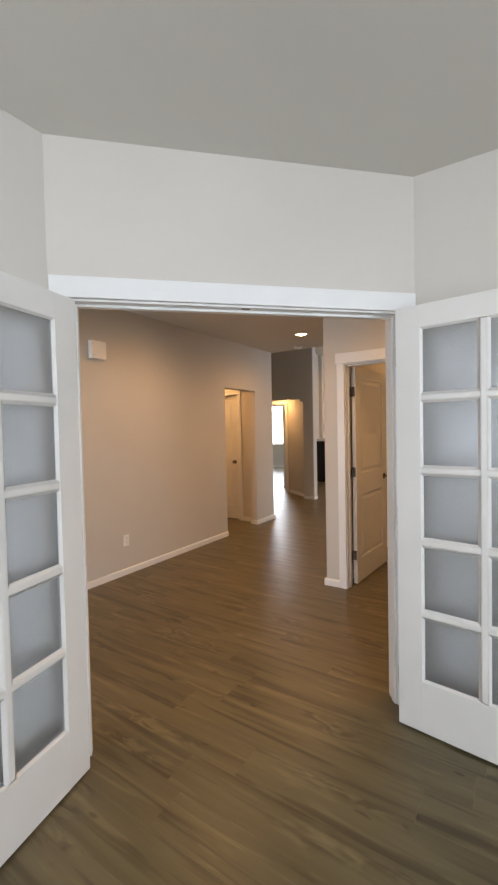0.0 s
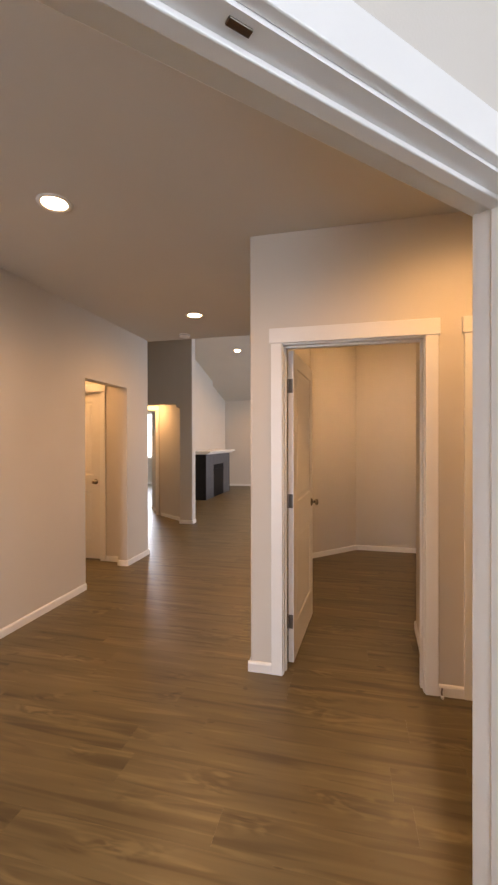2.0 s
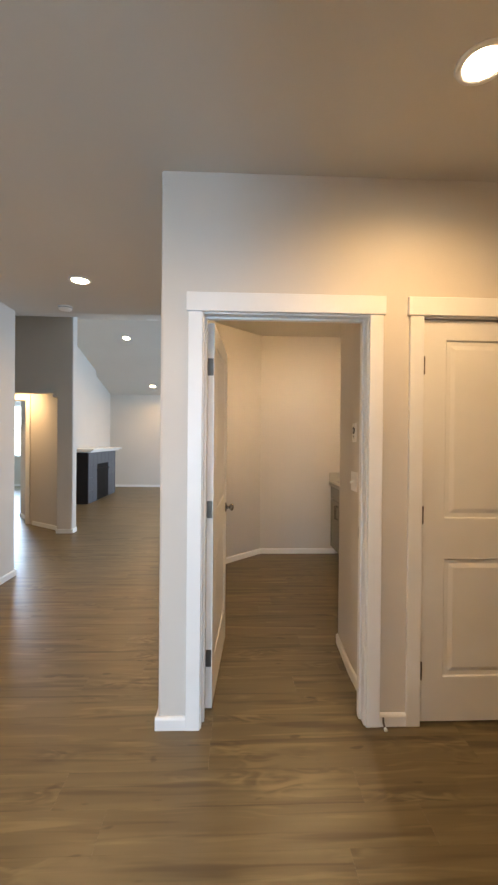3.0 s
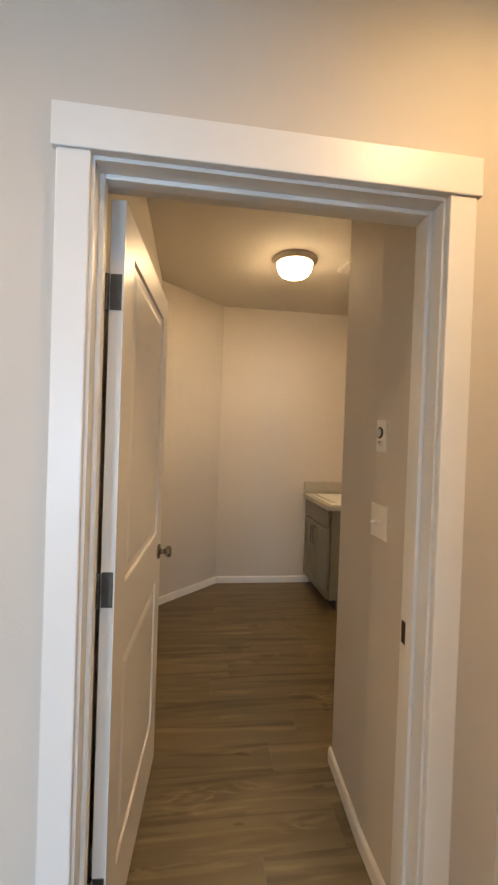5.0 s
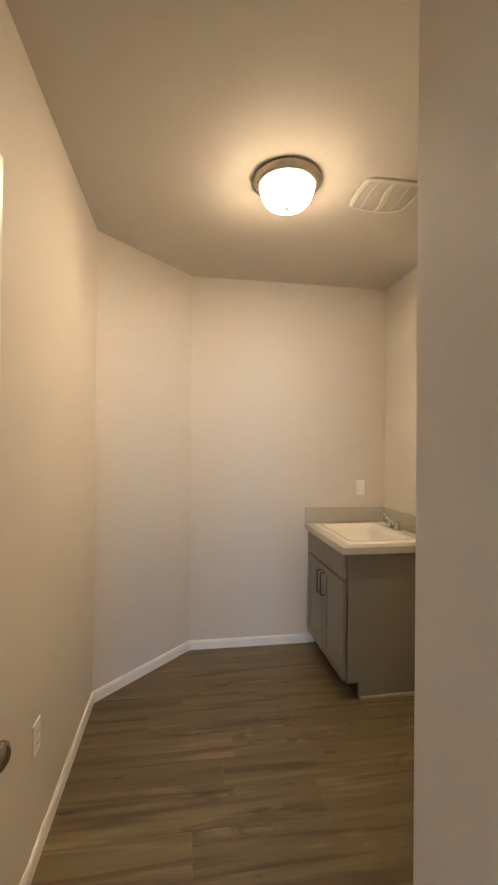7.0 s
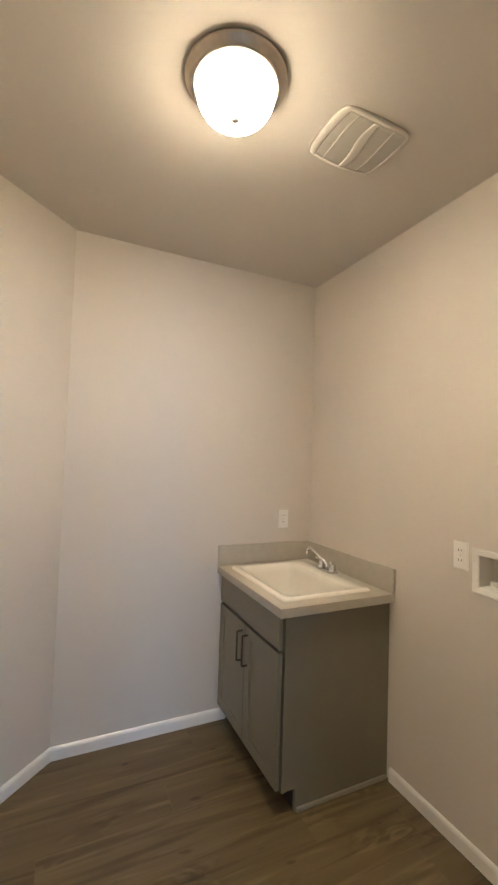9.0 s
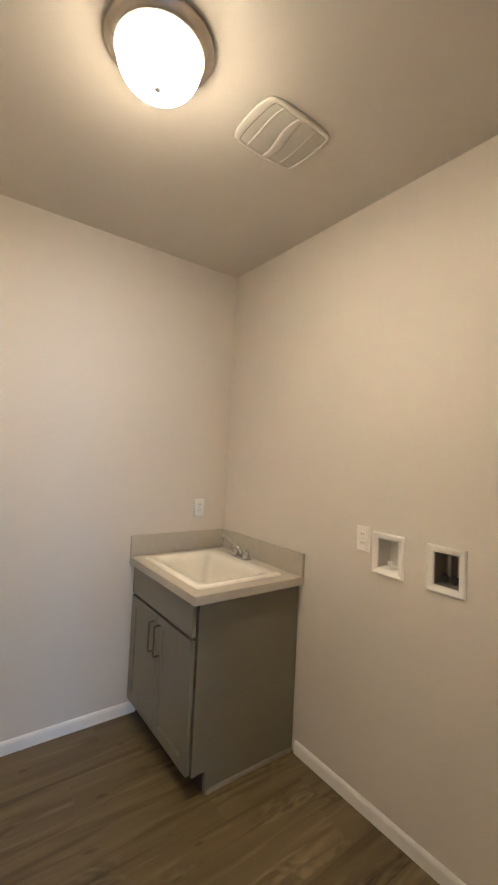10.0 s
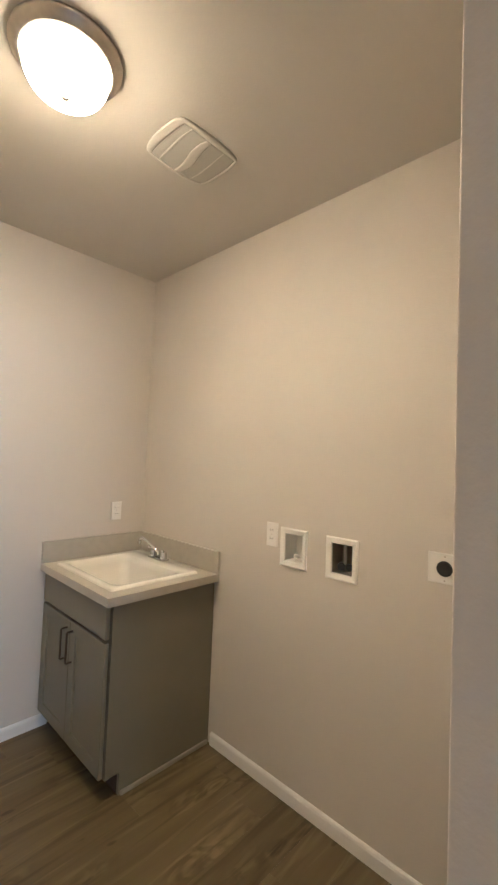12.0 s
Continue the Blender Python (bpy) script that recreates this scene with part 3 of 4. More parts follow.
def french_door(name, label, m, flip):
    """A glazed leaf: two panes across and five up, frosted."""
    d = thing(name, label, "door", m, kind="structure")
    w, h, t, st = 0.756, 2.03, 0.035, 0.115
    zb, zt = 0.245, h - 0.105
    bm = bmesh.new()
    box(bm, 0, st, 0, t, 0, h, 0.002)
    box(bm, w - st, w, 0, t, 0, h, 0.002)
    part("stiles", bm, DOOR, d)
    part("bottom_rail", boxed(st, w - st, 0.0006, t - 0.0006, 0, zb), DOOR, d)
    part("top_rail", boxed(st, w - st, 0.0006, t - 0.0006, zt, h), DOOR, d)
    mw = 0.034
    cx = w / 2
    part("muntin", boxed(cx - mw / 2, cx + mw / 2, 0.002, t - 0.002, zb, zt, 0.009, 3), DOOR, d)
    ph = (zt - zb - 4 * mw) / 5
    for k in range(1, 5):
        z = zb + k * (ph + mw) - mw
        part("muntin", boxed(st - 0.006, w - st + 0.006, 0.0035, t - 0.0035, z, z + mw, 0.009, 3), DOOR, d)
    for k in range(5):
        for a, b in ((st, cx - mw / 2), (cx + mw / 2, w - st)):
            z = zb + k * (ph + mw)
            bead = bmesh.new()
            r = (a, b, z, z + ph)
            for y, s in ((0.002, 1), (t - 0.002, -1)):
                rings_xz(bead, [(grown(r, 0.001), y), (grown(r, -0.009), y + s * 0.011)], cap=False)
            part("glazing_bead", bead, DOOR, d)
            pane = part("pane", boxed(a - 0.004, b + 0.004, t / 2 - 0.002, t / 2 + 0.002, z - 0.004, z + ph + 0.004), FROSTED, d, "frosted glass pane")
            pane.visible_shadow = False
    for z in (0.24, 1.03, 1.80):
        part("hinge", hinge_mesh(0.004, 0.033, z, 0.041 if not flip else -0.006), HINGE, d, "satin metal butt hinge")
    return d


french_door("door_4", "open white french door with ten frosted panes", pose(1.032, -1.555, 0.012, 0, 0, -7.3), False)
french_door("door_5", "open white french door with ten frosted panes", pose(-0.04, -2.548, 0.012, 0, 0, -76.6) @ Matrix.Translation((0, -0.035, 0)), True)
for k, z in enumerate((0.252, 1.04, 1.81)):
    for u0, u1 in ((FU1 - 0.0025, FU1 + 0.0005), (FU0 - 0.0005, FU0 + 0.0025)):
        part("hinge_leaf", boxed(u0, u1, DEN_F - 0.021, DEN_F + 0.015, z - 0.045, z + 0.045, 0.001), HINGE, den_frame, "satin metal hinge leaf")
    part("hinge_leaf", boxed(0.2125, 0.2155, 0.088, 0.122, z - 0.045, z + 0.045, 0.001), HINGE, utility_frame, "satin metal hinge leaf")


# Windows ---------------------------------------------------------------------------
def window(name, w, z0, z1, m, sashes, label):
    f = thing(name, label, "window", m, kind="structure")
    part("window_frame", rings_frame(w, z0, z1, 0.045), PLASTIC, f)
    part("window_sill", boxed(-0.03, w + 0.03, -0.07, 0.0, z0 - 0.02, z0 - 0.001, 0.004), TRIM, f)
    for k in range(sashes):
        a, b = w * k / sashes + 0.045, w * (k + 1) / sashes - 0.045 * (k == sashes - 1)
        if k:
            part("mullion", boxed(a - 0.065, a, 0.03, 0.09, z0 + 0.045, z1 - 0.045, 0.004), PLASTIC, f)
        zm = (z0 + z1) / 2
        part("meeting_rail", boxed(a, b, 0.035, 0.085, zm - 0.022, zm + 0.022, 0.004), PLASTIC, f)
        for c, e in ((z0 + 0.045, zm - 0.022), (zm + 0.022, z1 - 0.045)):
            p = part("pane", boxed(a, b, 0.055, 0.06, c, e), CLEAR, f, "clear glass pane")
            p.visible_shadow = False
    return f


def rings_frame(w, z0, z1, t):
    bm = bmesh.new()
    for a, b, c, e in ((0, t, z0, z1), (w - t, w, z0, z1), (t, w - t, z0, z0 + t), (t, w - t, z1 - t, z1)):
        box(bm, a, b, 0.02, 0.1, c, e, 0.003)
    return bm


window("window_1", 1.62, 0.9, 2.4, pose(-7.45, FAR_Y, 0), 1, "white vinyl bedroom window with a bright daylight view")
window("window_2", 2.2, 0.85, 2.35, pose(4.6, -3.0, 0, 0, 0, -90), 2, "white vinyl den window")
window("window_5", 1.2, 0.85, 2.35, pose(1.35, -6.15, 0, 0, 0, 180), 1, "white vinyl side window of the den")
window("window_3", 4.2, 0.45, 2.55, pose(5.0, 9.09, 0, 0, 0, -90), 3, "wide white vinyl great-room window")
window("window_4", 0.8, 0.25, 1.95, pose(-1.0, -6.15, 0, 0, 0, 180), 1, "narrow white vinyl entry window")


# Wall and ceiling fittings -----------------------------------------------------------
FACE_W, FACE_E = pose(0, 0, 0, 0, 0, -90), pose(0, 0, 0, 0, 0, 90)


def cover_plate(w, h, t=0.006):
    bm = bmesh.new()
    a, b, c, e = -w / 2, w / 2, -h / 2, h / 2
    rings_xz(bm, [((a, b, c, e), 0.0), ((a, b, c, e), -t * 0.55), (grown((a, b, c, e), -0.004), -t)])
    return bm


def outlet(m):
    o = thing("wall_outlet", "white duplex outlet on the greige wall", "outlet", m, group="duplex outlets")
    part("cover", cover_plate(0.07, 0.115), PLASTIC, o)
    for z in (-0.02, 0.02):
        s = part("socket", boxed(-0.017, 0.017, -0.0085, -0.005, z - 0.014, z + 0.014, 0.003), PLASTIC, o)
        for x, hh in ((-0.0065, 0.0045), (0.0065, 0.0035)):
            part("slot", boxed(x - 0.0012, x + 0.0012, -0.0093, -0.007, z + 0.002 - hh, z + 0.002 + hh), BLACK, s)
    part("screw", lathe(bmesh.new(), ((0, 0.0012), (0.003, 0)), 10, pose(0, -0.006, 0, 90)), NICKEL, o)
    return o


outlet(Matrix.Translation((HALL_X, -0.755, 0.355)) @ FACE_E)
outlet(Matrix.Translation((0.15, 1.675, 0.45)) @ FACE_E)
outlet(Matrix.Translation((2.026, 3.17, 1.176)))
outlet(Matrix.Translation((2.232, 2.022, 1.178)) @ FACE_W)

# door chime box high on the hall wall
o = thing("door_chime", "cream plastic door chime box on the hall wall", "door chime", Matrix.Translation((HALL_X, -1.057, 2.275)) @ FACE_E)
part("cover", boxed(-0.083, 0.083, -0.055, 0, -0.085, 0.085, 0.006, 3), PLASTIC, o)
for z in (-0.055, 0.055):
    part("screw", lathe(bmesh.new(), ((0, 0.002), (0.006, 0)), 12, pose(-0.066, -0.0545, z, 90)), GREY_PLASTIC, o)

# fan timer and switch on the closet partition
o = thing("timer_switch", "white fan timer with a grey dial on the partition", "timer switch", Matrix.Translation((1.09, 0.414, 1.48)) @ FACE_W)
part("cover", cover_plate(0.07, 0.115), PLASTIC, o)
d = part("dial", lathe(bmesh.new(), ((0.0, 0.012), (0.012, 0.012), (0.0135, 0.010), (0.015, 0.005), (0.0175, 0.004), (0.018, 0.0)), 28, pose(0, -0.005, 0.012, 90)), DIAL, o, "round pale grey dial with a dark rim", smooth=True)
part("dial_rim", lathe(bmesh.new(), ((0.018, 0.0005), (0.0205, 0.004), (0.0165, 0.0068)), 28, pose(0, -0.0055, 0.012, 90)), BLACK, d)
part("label_block", boxed(-0.015, -0.004, -0.0068, -0.0055, -0.024, -0.018), BLACK, o, "small black printed block")
for z0, z1, a, b in ((-0.0188, -0.0176, -0.004, 0.016), (-0.0245, -0.0233, -0.004, 0.016), (-0.0295, -0.0285, -0.012, 0.010), (-0.034, -0.0328, -0.016, 0.018)):
    part("label_bar", boxed(a, b, -0.0068, -0.0055, z0, z1), BLACK, o)
part("mark", boxed(0.026, 0.0275, -0.0068, -0.0055, 0.011, 0.0135), BLACK, o)
for z in (-0.046, 0.046):
    part("screw", lathe(bmesh.new(), ((0, 0.001), (0.0025, 0)), 10, pose(0, -0.006, z, 90)), PLASTIC, o)

o = thing("light_switch", "white double switch plate on the partition", "light switch", Matrix.Translation((1.09, 0.410, 1.186)) @ FACE_W)
part("cover", cover_plate(0.116, 0.115), PLASTIC, o)
for x, tilt in ((-0.023, 25), (0.023, -25)):
    s = part("toggle", boxed(-0.004, 0.004, -0.018, 0, -0.005, 0.005, 0.0015), PLASTIC, o)
    s.matrix_basis = pose(x, -0.005, 0, tilt)
    for z in (-0.03, 0.03):
        part("screw", lathe(bmesh.new(), ((0, 0.001), (0.0025, 0)), 10, pose(x, -0.006, z, 90)), PLASTIC, o)


# laundry boxes recessed in the side wall
def supply_box(y, z, label, valves):
    o = thing("laundry_box", label, "laundry box", Matrix.Translation((2.232, y, z)) @ FACE_W, group="recessed laundry boxes")
    w, h = 0.077, 0.09
    r = (-w, w, -h, h)
    inner = (-0.048, 0.048, -0.062, 0.062)
    part("frame", rings_xz(bmesh.new(), [(r, 0.0), (r, -0.006), (grown(r, -0.006), -0.011), (grown(inner, 0.004), -0.006), (inner, 0.0), (inner, 0.004)], cap=False), PLASTIC, o)
    # the valve box is browner and darker inside than the drain box
    part("box", rings_xz(bmesh.new(), [(inner, 0.0), (inner, 0.085)]), BOX_IN if valves else PLASTIC, o, "brownish box inside" if valves else "")
    if valves:
        for x in (-0.02, 0.02):
            v = part("valve", lathe(bmesh.new(), ((0, 0), (0.008, 0), (0.008, 0.02), (0.013, 0.022), (0.013, 0.03), (0, 0.032)), 16, pose(x, 0.045, -0.061)), CHROME, o, "chrome supply valve")
            part("handle", lathe(bmesh.new(), ((0, 0), (0.015, 0), (0.017, 0.004), (0.017, 0.010), (0.013, 0.014), (0, 0.014)), 14, pose(x, 0.034, -0.036, 90)), BLACK, v, "black valve handle")
            part("supply_pipe", tube(bmesh.new(), [(x, 0.06, -0.03), (x, 0.06, 0.06)], 0.007), NICKEL, o)
    else:
        part("drain_collar", lathe(bmesh.new(), ((0.020, 0), (0.024, 0.0), (0.024, 0.012), (0.016, 0.014), (0.016, 0.002)), 20, pose(0.008, 0.04, -0.0615)), PLASTIC, o)
        part("knockout", lathe(bmesh.new(), ((0.012, 0), (0.012, 0.022), (0.008, 0.024), (0, 0.024)), 16, pose(-0.022, 0.05, -0.0615)), PLASTIC, o)
    return o


supply_box(*BOXES[0], "white recessed laundry drain box", False)
supply_box(*BOXES[1], "white recessed laundry box with black-handled valves", True)

o = thing("dryer_outlet", "white square plate with a black round dryer socket", "outlet", Matrix.Translation((2.232, 1.2185, 1.177)) @ FACE_W)
part("cover", cover_plate(0.117, 0.108), PLASTIC, o)
part("socket", lathe(bmesh.new(), ((0, 0.006), (0.022, 0.007), (0.0265, 0.005), (0.0275, 0)), 28, pose(0, -0.006, 0, 90)), BLACK, o, "round black socket")
for z in (-0.042, 0.042):
    part("screw", lathe(bmesh.new(), ((0, 0.001), (0.003, 0)), 10, pose(0, -0.006, z, 90)), NICKEL, o)

o = thing("gas_stub", "white escutcheon with a black capped stub low on the wall", "gas valve", Matrix.Translation((2.232, 1.10, 0.26)) @ FACE_W)
part("escutcheon", lathe(bmesh.new(), ((0.032, 0), (0.030, 0.006), (0.014, 0.012), (0.012, 0.03), (0, 0.031)), 24, pose(0, 0, 0, 90)), CHROME, o, smooth=True)
part("cap", lathe(bmesh.new(), ((0, 0), (0.024, 0), (0.026, 0.006), (0.026, 0.05), (0.022, 0.056), (0, 0.057)), 20, pose(0, -0.02, -0.088)), BLACK, o)

o = thing("door_stop", "small spring door stop on the hall baseboard", "door stop", pose(1.122, -0.013, 0.045))
part("rod", tube(bmesh.new(), [(0, 0, 0), (-0.01, -0.03, -0.004), (-0.012, -0.06, -0.012)], 0.005, 10), BRONZE, o)
part("tip", lathe(bmesh.new(), ((0, 0), (0.008, 0), (0.008, 0.012), (0, 0.014)), 12, pose(-0.012, -0.058, -0.012, 100)), PLASTIC, o, "white rubber tip")


# ceiling lights
def downlight(x, y, z=CH, tilt=0.0):
    o = thing("recessed_downlight", "lit white recessed ceiling downlight", "downlight", pose(x, y, z, tilt), group="recessed downlights")
    part("trim_ring", lathe(bmesh.new(), ((0.066, -0.004), (0.074, -0.009), (0.088, -0.006), (0.092, 0.0), (0.066, 0.0), (0.066, -0.004)), 40), PLASTIC, o, smooth=True)
    part("lens", lathe(bmesh.new(), ((0, -0.003), (0.066, -0.003)), 40), CAN_LENS, o, "glowing lens")
    lamp = new("downlight_beam", bpy.data.lights.new("downlight_beam", "SPOT"))
    lamp.data.energy, lamp.data.color, lamp.data.shadow_soft_size = CAN_POWER, CAN_TINT, 0.06
    lamp.data.spot_size, lamp.data.spot_blend = radians(162), 0.9
    lamp.matrix_world = pose(x, y, z, tilt) @ Matrix.Translation((0, 0, -0.012))


for x, y in ((-0.94, -0.61), (-0.92, 1.45), (1.215, -0.64), (-0.94, -3.2), (-2.75, 1.42)):
    downlight(x, y)
downlight(-3.15, 4.66, 2.35)
SLOPE = math.degrees(math.atan((RIDGE_Z - CH) / (RIDGE_Y - NEAR_Y)))
FALL = math.degrees(math.atan((RIDGE_Z - EAVE_Z) / (FAR_Y - RIDGE_Y)))
for x, y in ((-1.995, 7.16), (-1.93, 9.85), (1.6, 7.16), (1.6, 9.85)):
    downlight(x, y, RIDGE_Z - (y - RIDGE_Y) * math.tan(radians(FALL)), -FALL)
for x, y in ((-1.05, 5.2), (1.6, 5.2)):
    downlight(x, y, CH + (y - NEAR_Y) * math.tan(radians(SLOPE)), SLOPE)

o = thing("flush_ceiling_light", "lit opal dome ceiling light with a nickel rim", "ceiling light", pose(1.125, 1.976, CH))
part("rim", lathe(bmesh.new(), ((0, 0), (0.155, 0), (0.160, -0.004), (0.161, -0.010), (0.159, -0.016), (0.154, -0.019), (0.150, -0.026), (0.143, -0.034),
                               (0.133, -0.037), (0.128, -0.035), (0.126, -0.02)), 64), NICKEL, o, "stepped brushed nickel rim", smooth=True)
part("dome", lathe(bmesh.new(), [(0.127 * math.cos(a) ** 0.55, -0.030 - 0.098 * math.sin(a)) for a in [math.pi / 2 * k / 20 for k in range(20)]] + [(0, -0.128)], 64), DOME_LENS, o, "glowing opal glass dome", smooth=True)
part("finial", lathe(bmesh.new(), ((0, -0.1285), (0.011, -0.1285), (0.0135, -0.132), (0.013, -0.136), (0.008, -0.140), (0, -0.141)), 24), GRILLE, o, "small round pale finial", smooth=True)

o = thing("smoke_detector", "white round smoke detector on the hall ceiling", "smoke detector", pose(-1.32, 2.16, CH))
part("body", lathe(bmesh.new(), ((0, 0), (0.066, 0), (0.066, -0.014), (0.058, -0.032), (0.04, -0.036), (0, -0.036)), 32), PLASTIC, o, smooth=True)
part("vent_ring", lathe(bmesh.new(), ((0.0672, -0.012), (0.0672, -0.016), (0.064, -0.019)), 32), GREY_PLASTIC, o)

# bath fan with a bowed grille
o = thing("exhaust_fan", "white plastic exhaust fan grille with a wavy rib", "exhaust fan", pose(1.632, 2.008, CH))


def fan_point(a, b, lift):
    """A place on the bowed grille; a and b run from -1 to 1 across it."""
    bow = 1 + 0.07 * (1 - b * b) * min(1, abs(a) / 0.6)
    return (0.148 * a * bow * (1 - 0.07 * b ** 6), 0.129 * b * (1 - 0.05 * a * a - 0.07 * a ** 6), -0.006 - 0.015 * (1 - a * a) * (1 - 0.4 * b * b) - lift)


def fan_wave(b):
    return 0.07 * math.sin(b * 2.9)


def fan_sheet(place, nu, nv, thick):
    """A thick sheet over place(u, v), u and v from 0 to 1."""
    bm = bmesh.new()
    low = [[bm.verts.new(place(i / nu, j / nv)) for j in range(nv + 1)] for i in range(nu + 1)]
    for i in range(nu):
        for j in range(nv):
            bm.faces.new((low[i][j], low[i + 1][j], low[i + 1][j + 1], low[i][j + 1]))
    r = bmesh.ops.extrude_face_region(bm, geom=bm.faces[:])
    for v in r["geom"]:
        if isinstance(v, bmesh.types.BMVert):
            v.co.z = min(0.0, v.co.z + thick)
    return bm


part("louver_panel", fan_sheet(lambda u, v: fan_point(1.84 * u - 0.92, 1.84 * v - 0.92, -0.0015), 32, 12, 0.003), LOUVER, o, "recessed grey louver panel", smooth=True)
for u0, u1, v0, v1 in ((-1, -0.80, -0.97, 0.97), (0.90, 1, -0.97, 0.97), (-0.985, 0.985, -1, -0.88), (-0.985, 0.985, 0.88, 1)):
    part("frame", fan_sheet(lambda u, v, q=(u0, u1, v0, v1): fan_point(q[0] + (q[1] - q[0]) * u, q[2] + (q[3] - q[2]) * v, 0.0025 * math.sin(math.pi * (u if q[1] - q[0] < 1 else v))), 24 if u1 - u0 > 1 else 6, 14 if v1 - v0 > 1 else 6, 0.03), GRILLE, o, smooth=True)
for mid, half, lift in ((0.0, 0.090, 0.0022), (-0.56, 0.016, 0.0008), (0.50, 0.012, 0.0006)):
    part("rib", fan_sheet(lambda u, v, q=(mid, half, lift): fan_point(q[0] + fan_wave(1.76 * v - 0.88) * (1 if q[1] > 0.05 else 0.3) + q[1] * (2 * u - 1) * (1.1 + 0.45 * math.cos(4 * (v - 0.5))), 1.76 * v - 0.88, q[2] * (1 - (2 * u - 1) ** 4) - 0.0008), 8, 20, 0.004), GRILLE, o, "wavy cross rib", smooth=True)

# Utility sink ------------------------------------------------------------------------
X0, X1, Y0, Y1 = 1.627, 2.232, 2.425, 3.168       # cabinet
cab = thing("sink_cabinet", "grey painted two-door sink base cabinet in the corner", "cabinet")
side = [(X0 + 0.02, 0.10), (X0 + 0.02, 0.867), (X1 - 0.002, 0.867), (X1 - 0.002, 0.0), (X0 + 0.072, 0.0), (X0 + 0.072, 0.10)]
for y0, y1 in ((Y0, Y0 + 0.018), (Y1 - 0.018, Y1)):
    bm = bmesh.new()
    lo, hi = [bm.verts.new((x, y0, z)) for x, z in side], [bm.verts.new((x, y1, z)) for x, z in side]
    bm.faces.new(lo), bm.faces.new(hi[::-1])
    for i in range(6):
        bm.faces.new((lo[i], lo[(i + 1) % 6], hi[(i + 1) % 6], hi[i]))
    part("side_panel", bm, CAB, cab)
bm = bmesh.new()
for a, b, c, e in ((Y0 - 0.003, Y0 + 0.05, 0.10, 0.867), (Y1 - 0.05, Y1 - 0.018, 0.10, 0.867), (Y0 + 0.05, Y1 - 0.05, 0.10, 0.135), (Y0 + 0.05, Y1 - 0.05, 0.66, 0.694), (Y0 + 0.05, Y1 - 0.05, 0.835, 0.867)):
    box(bm, X0, X0 + 0.02, a, b, c, e)
part("face_frame", bm, CAB, cab)
part("bottom_panel", boxed(X0 + 0.02, X1 - 0.01, Y0 + 0.018, Y1 - 0.018, 0.10, 0.118), CAB, cab)
part("toe_kick", boxed(X0 + 0.072, X0 + 0.084, Y0 + 0.018, Y1 - 0.018, 0, 0.10), KICK, cab, "dark recessed toe kick")
part("drawer_front", boxed(X0 - 0.029, X0 - 0.009, Y0 + 0.004, Y1 - 0.03, 0.712, 0.857, 0.003), CAB, cab, "plain false drawer front")
CABM = pose(X0 - 0.029, 0, 0) @ FACE_W
MID = (Y0 + Y1 - 0.022) / 2
for ya, yb, hand in ((Y0 + 0.004, MID - 0.0015, 1), (MID + 0.0015, Y1 - 0.03, -1)):
    bm = bmesh.new()
    w, z0, z1 = yb - ya, 0.112, 0.696
    r = (-yb, -ya, z0, z1)
    rings_xz(bm, [(grown(r, -0.002), 0.02), (r, 0.018), (r, 0.002), (grown(r, -0.002), 0.0), (grown(r, -0.056), 0.0), (grown(r, -0.058), 0.009)])
    d = part("cabinet_door", bm, CAB, cab, "grey shaker cabinet door")
    d.matrix_local = CABM
    hx = -(yb - 0.032) if hand == 1 else -(ya + 0.032)
    h = part("handle", tube(bmesh.new(), [(hx, 0, 0.505), (hx, -0.026, 0.505), (hx, -0.030, 0.508), (hx, -0.030, 0.652), (hx, -0.026, 0.655), (hx, 0, 0.655)], 0.005, 10), HINGE, d, "brushed nickel bar pull")
    h.matrix_local = ID
structure("trim_shoe", boxed(X0 + 0.078, X1 - 0.013, Y0 - 0.012, Y0, 0, 0.022, 0.005), SHOE, "thin pale strip along the cabinet's foot")

for y, z in ((Y0 + 0.03, 0.2), (Y0 + 0.03, 0.6), (Y1 - 0.06, 0.2), (Y1 - 0.06, 0.6), (Y0 + 0.03, 0.78), (Y1 - 0.06, 0.78)):
    part("bumper", boxed(X0 - 0.0095, X0, y - 0.006, y + 0.006, z - 0.02, z + 0.02), BLACK, cab)

CX0, CX1, CY0, CY1, CT = 1.581, 2.230, 2.388, 3.168, 0.908
SX0, SX1, SY0, SY1 = 1.637, 2.147, 2.465, 3.095
top = thing("worktop", "beige laminate worktop with a low backsplash", "worktop")
part("slab", plate(bmesh.new(), (CX0, CX1, CY0, CY1), (SX0 + 0.03, SX1 - 0.03, SY0 + 0.03, SY1 - 0.03), 0.868, CT), COUNTER, top)
part("backsplash", boxed(CX0, CX1, CY1 - 0.018, CY1, CT + 0.0005, CT + 0.120, 0.002), COUNTER, top)
part("backsplash", boxed(CX1 - 0.018, CX1, CY0, CY1 - 0.0185, CT + 0.0005, CT + 0.120, 0.002), COUNTER, top)

sink = thing("laundry_sink", "white acrylic drop-in laundry sink in the worktop", "sink")


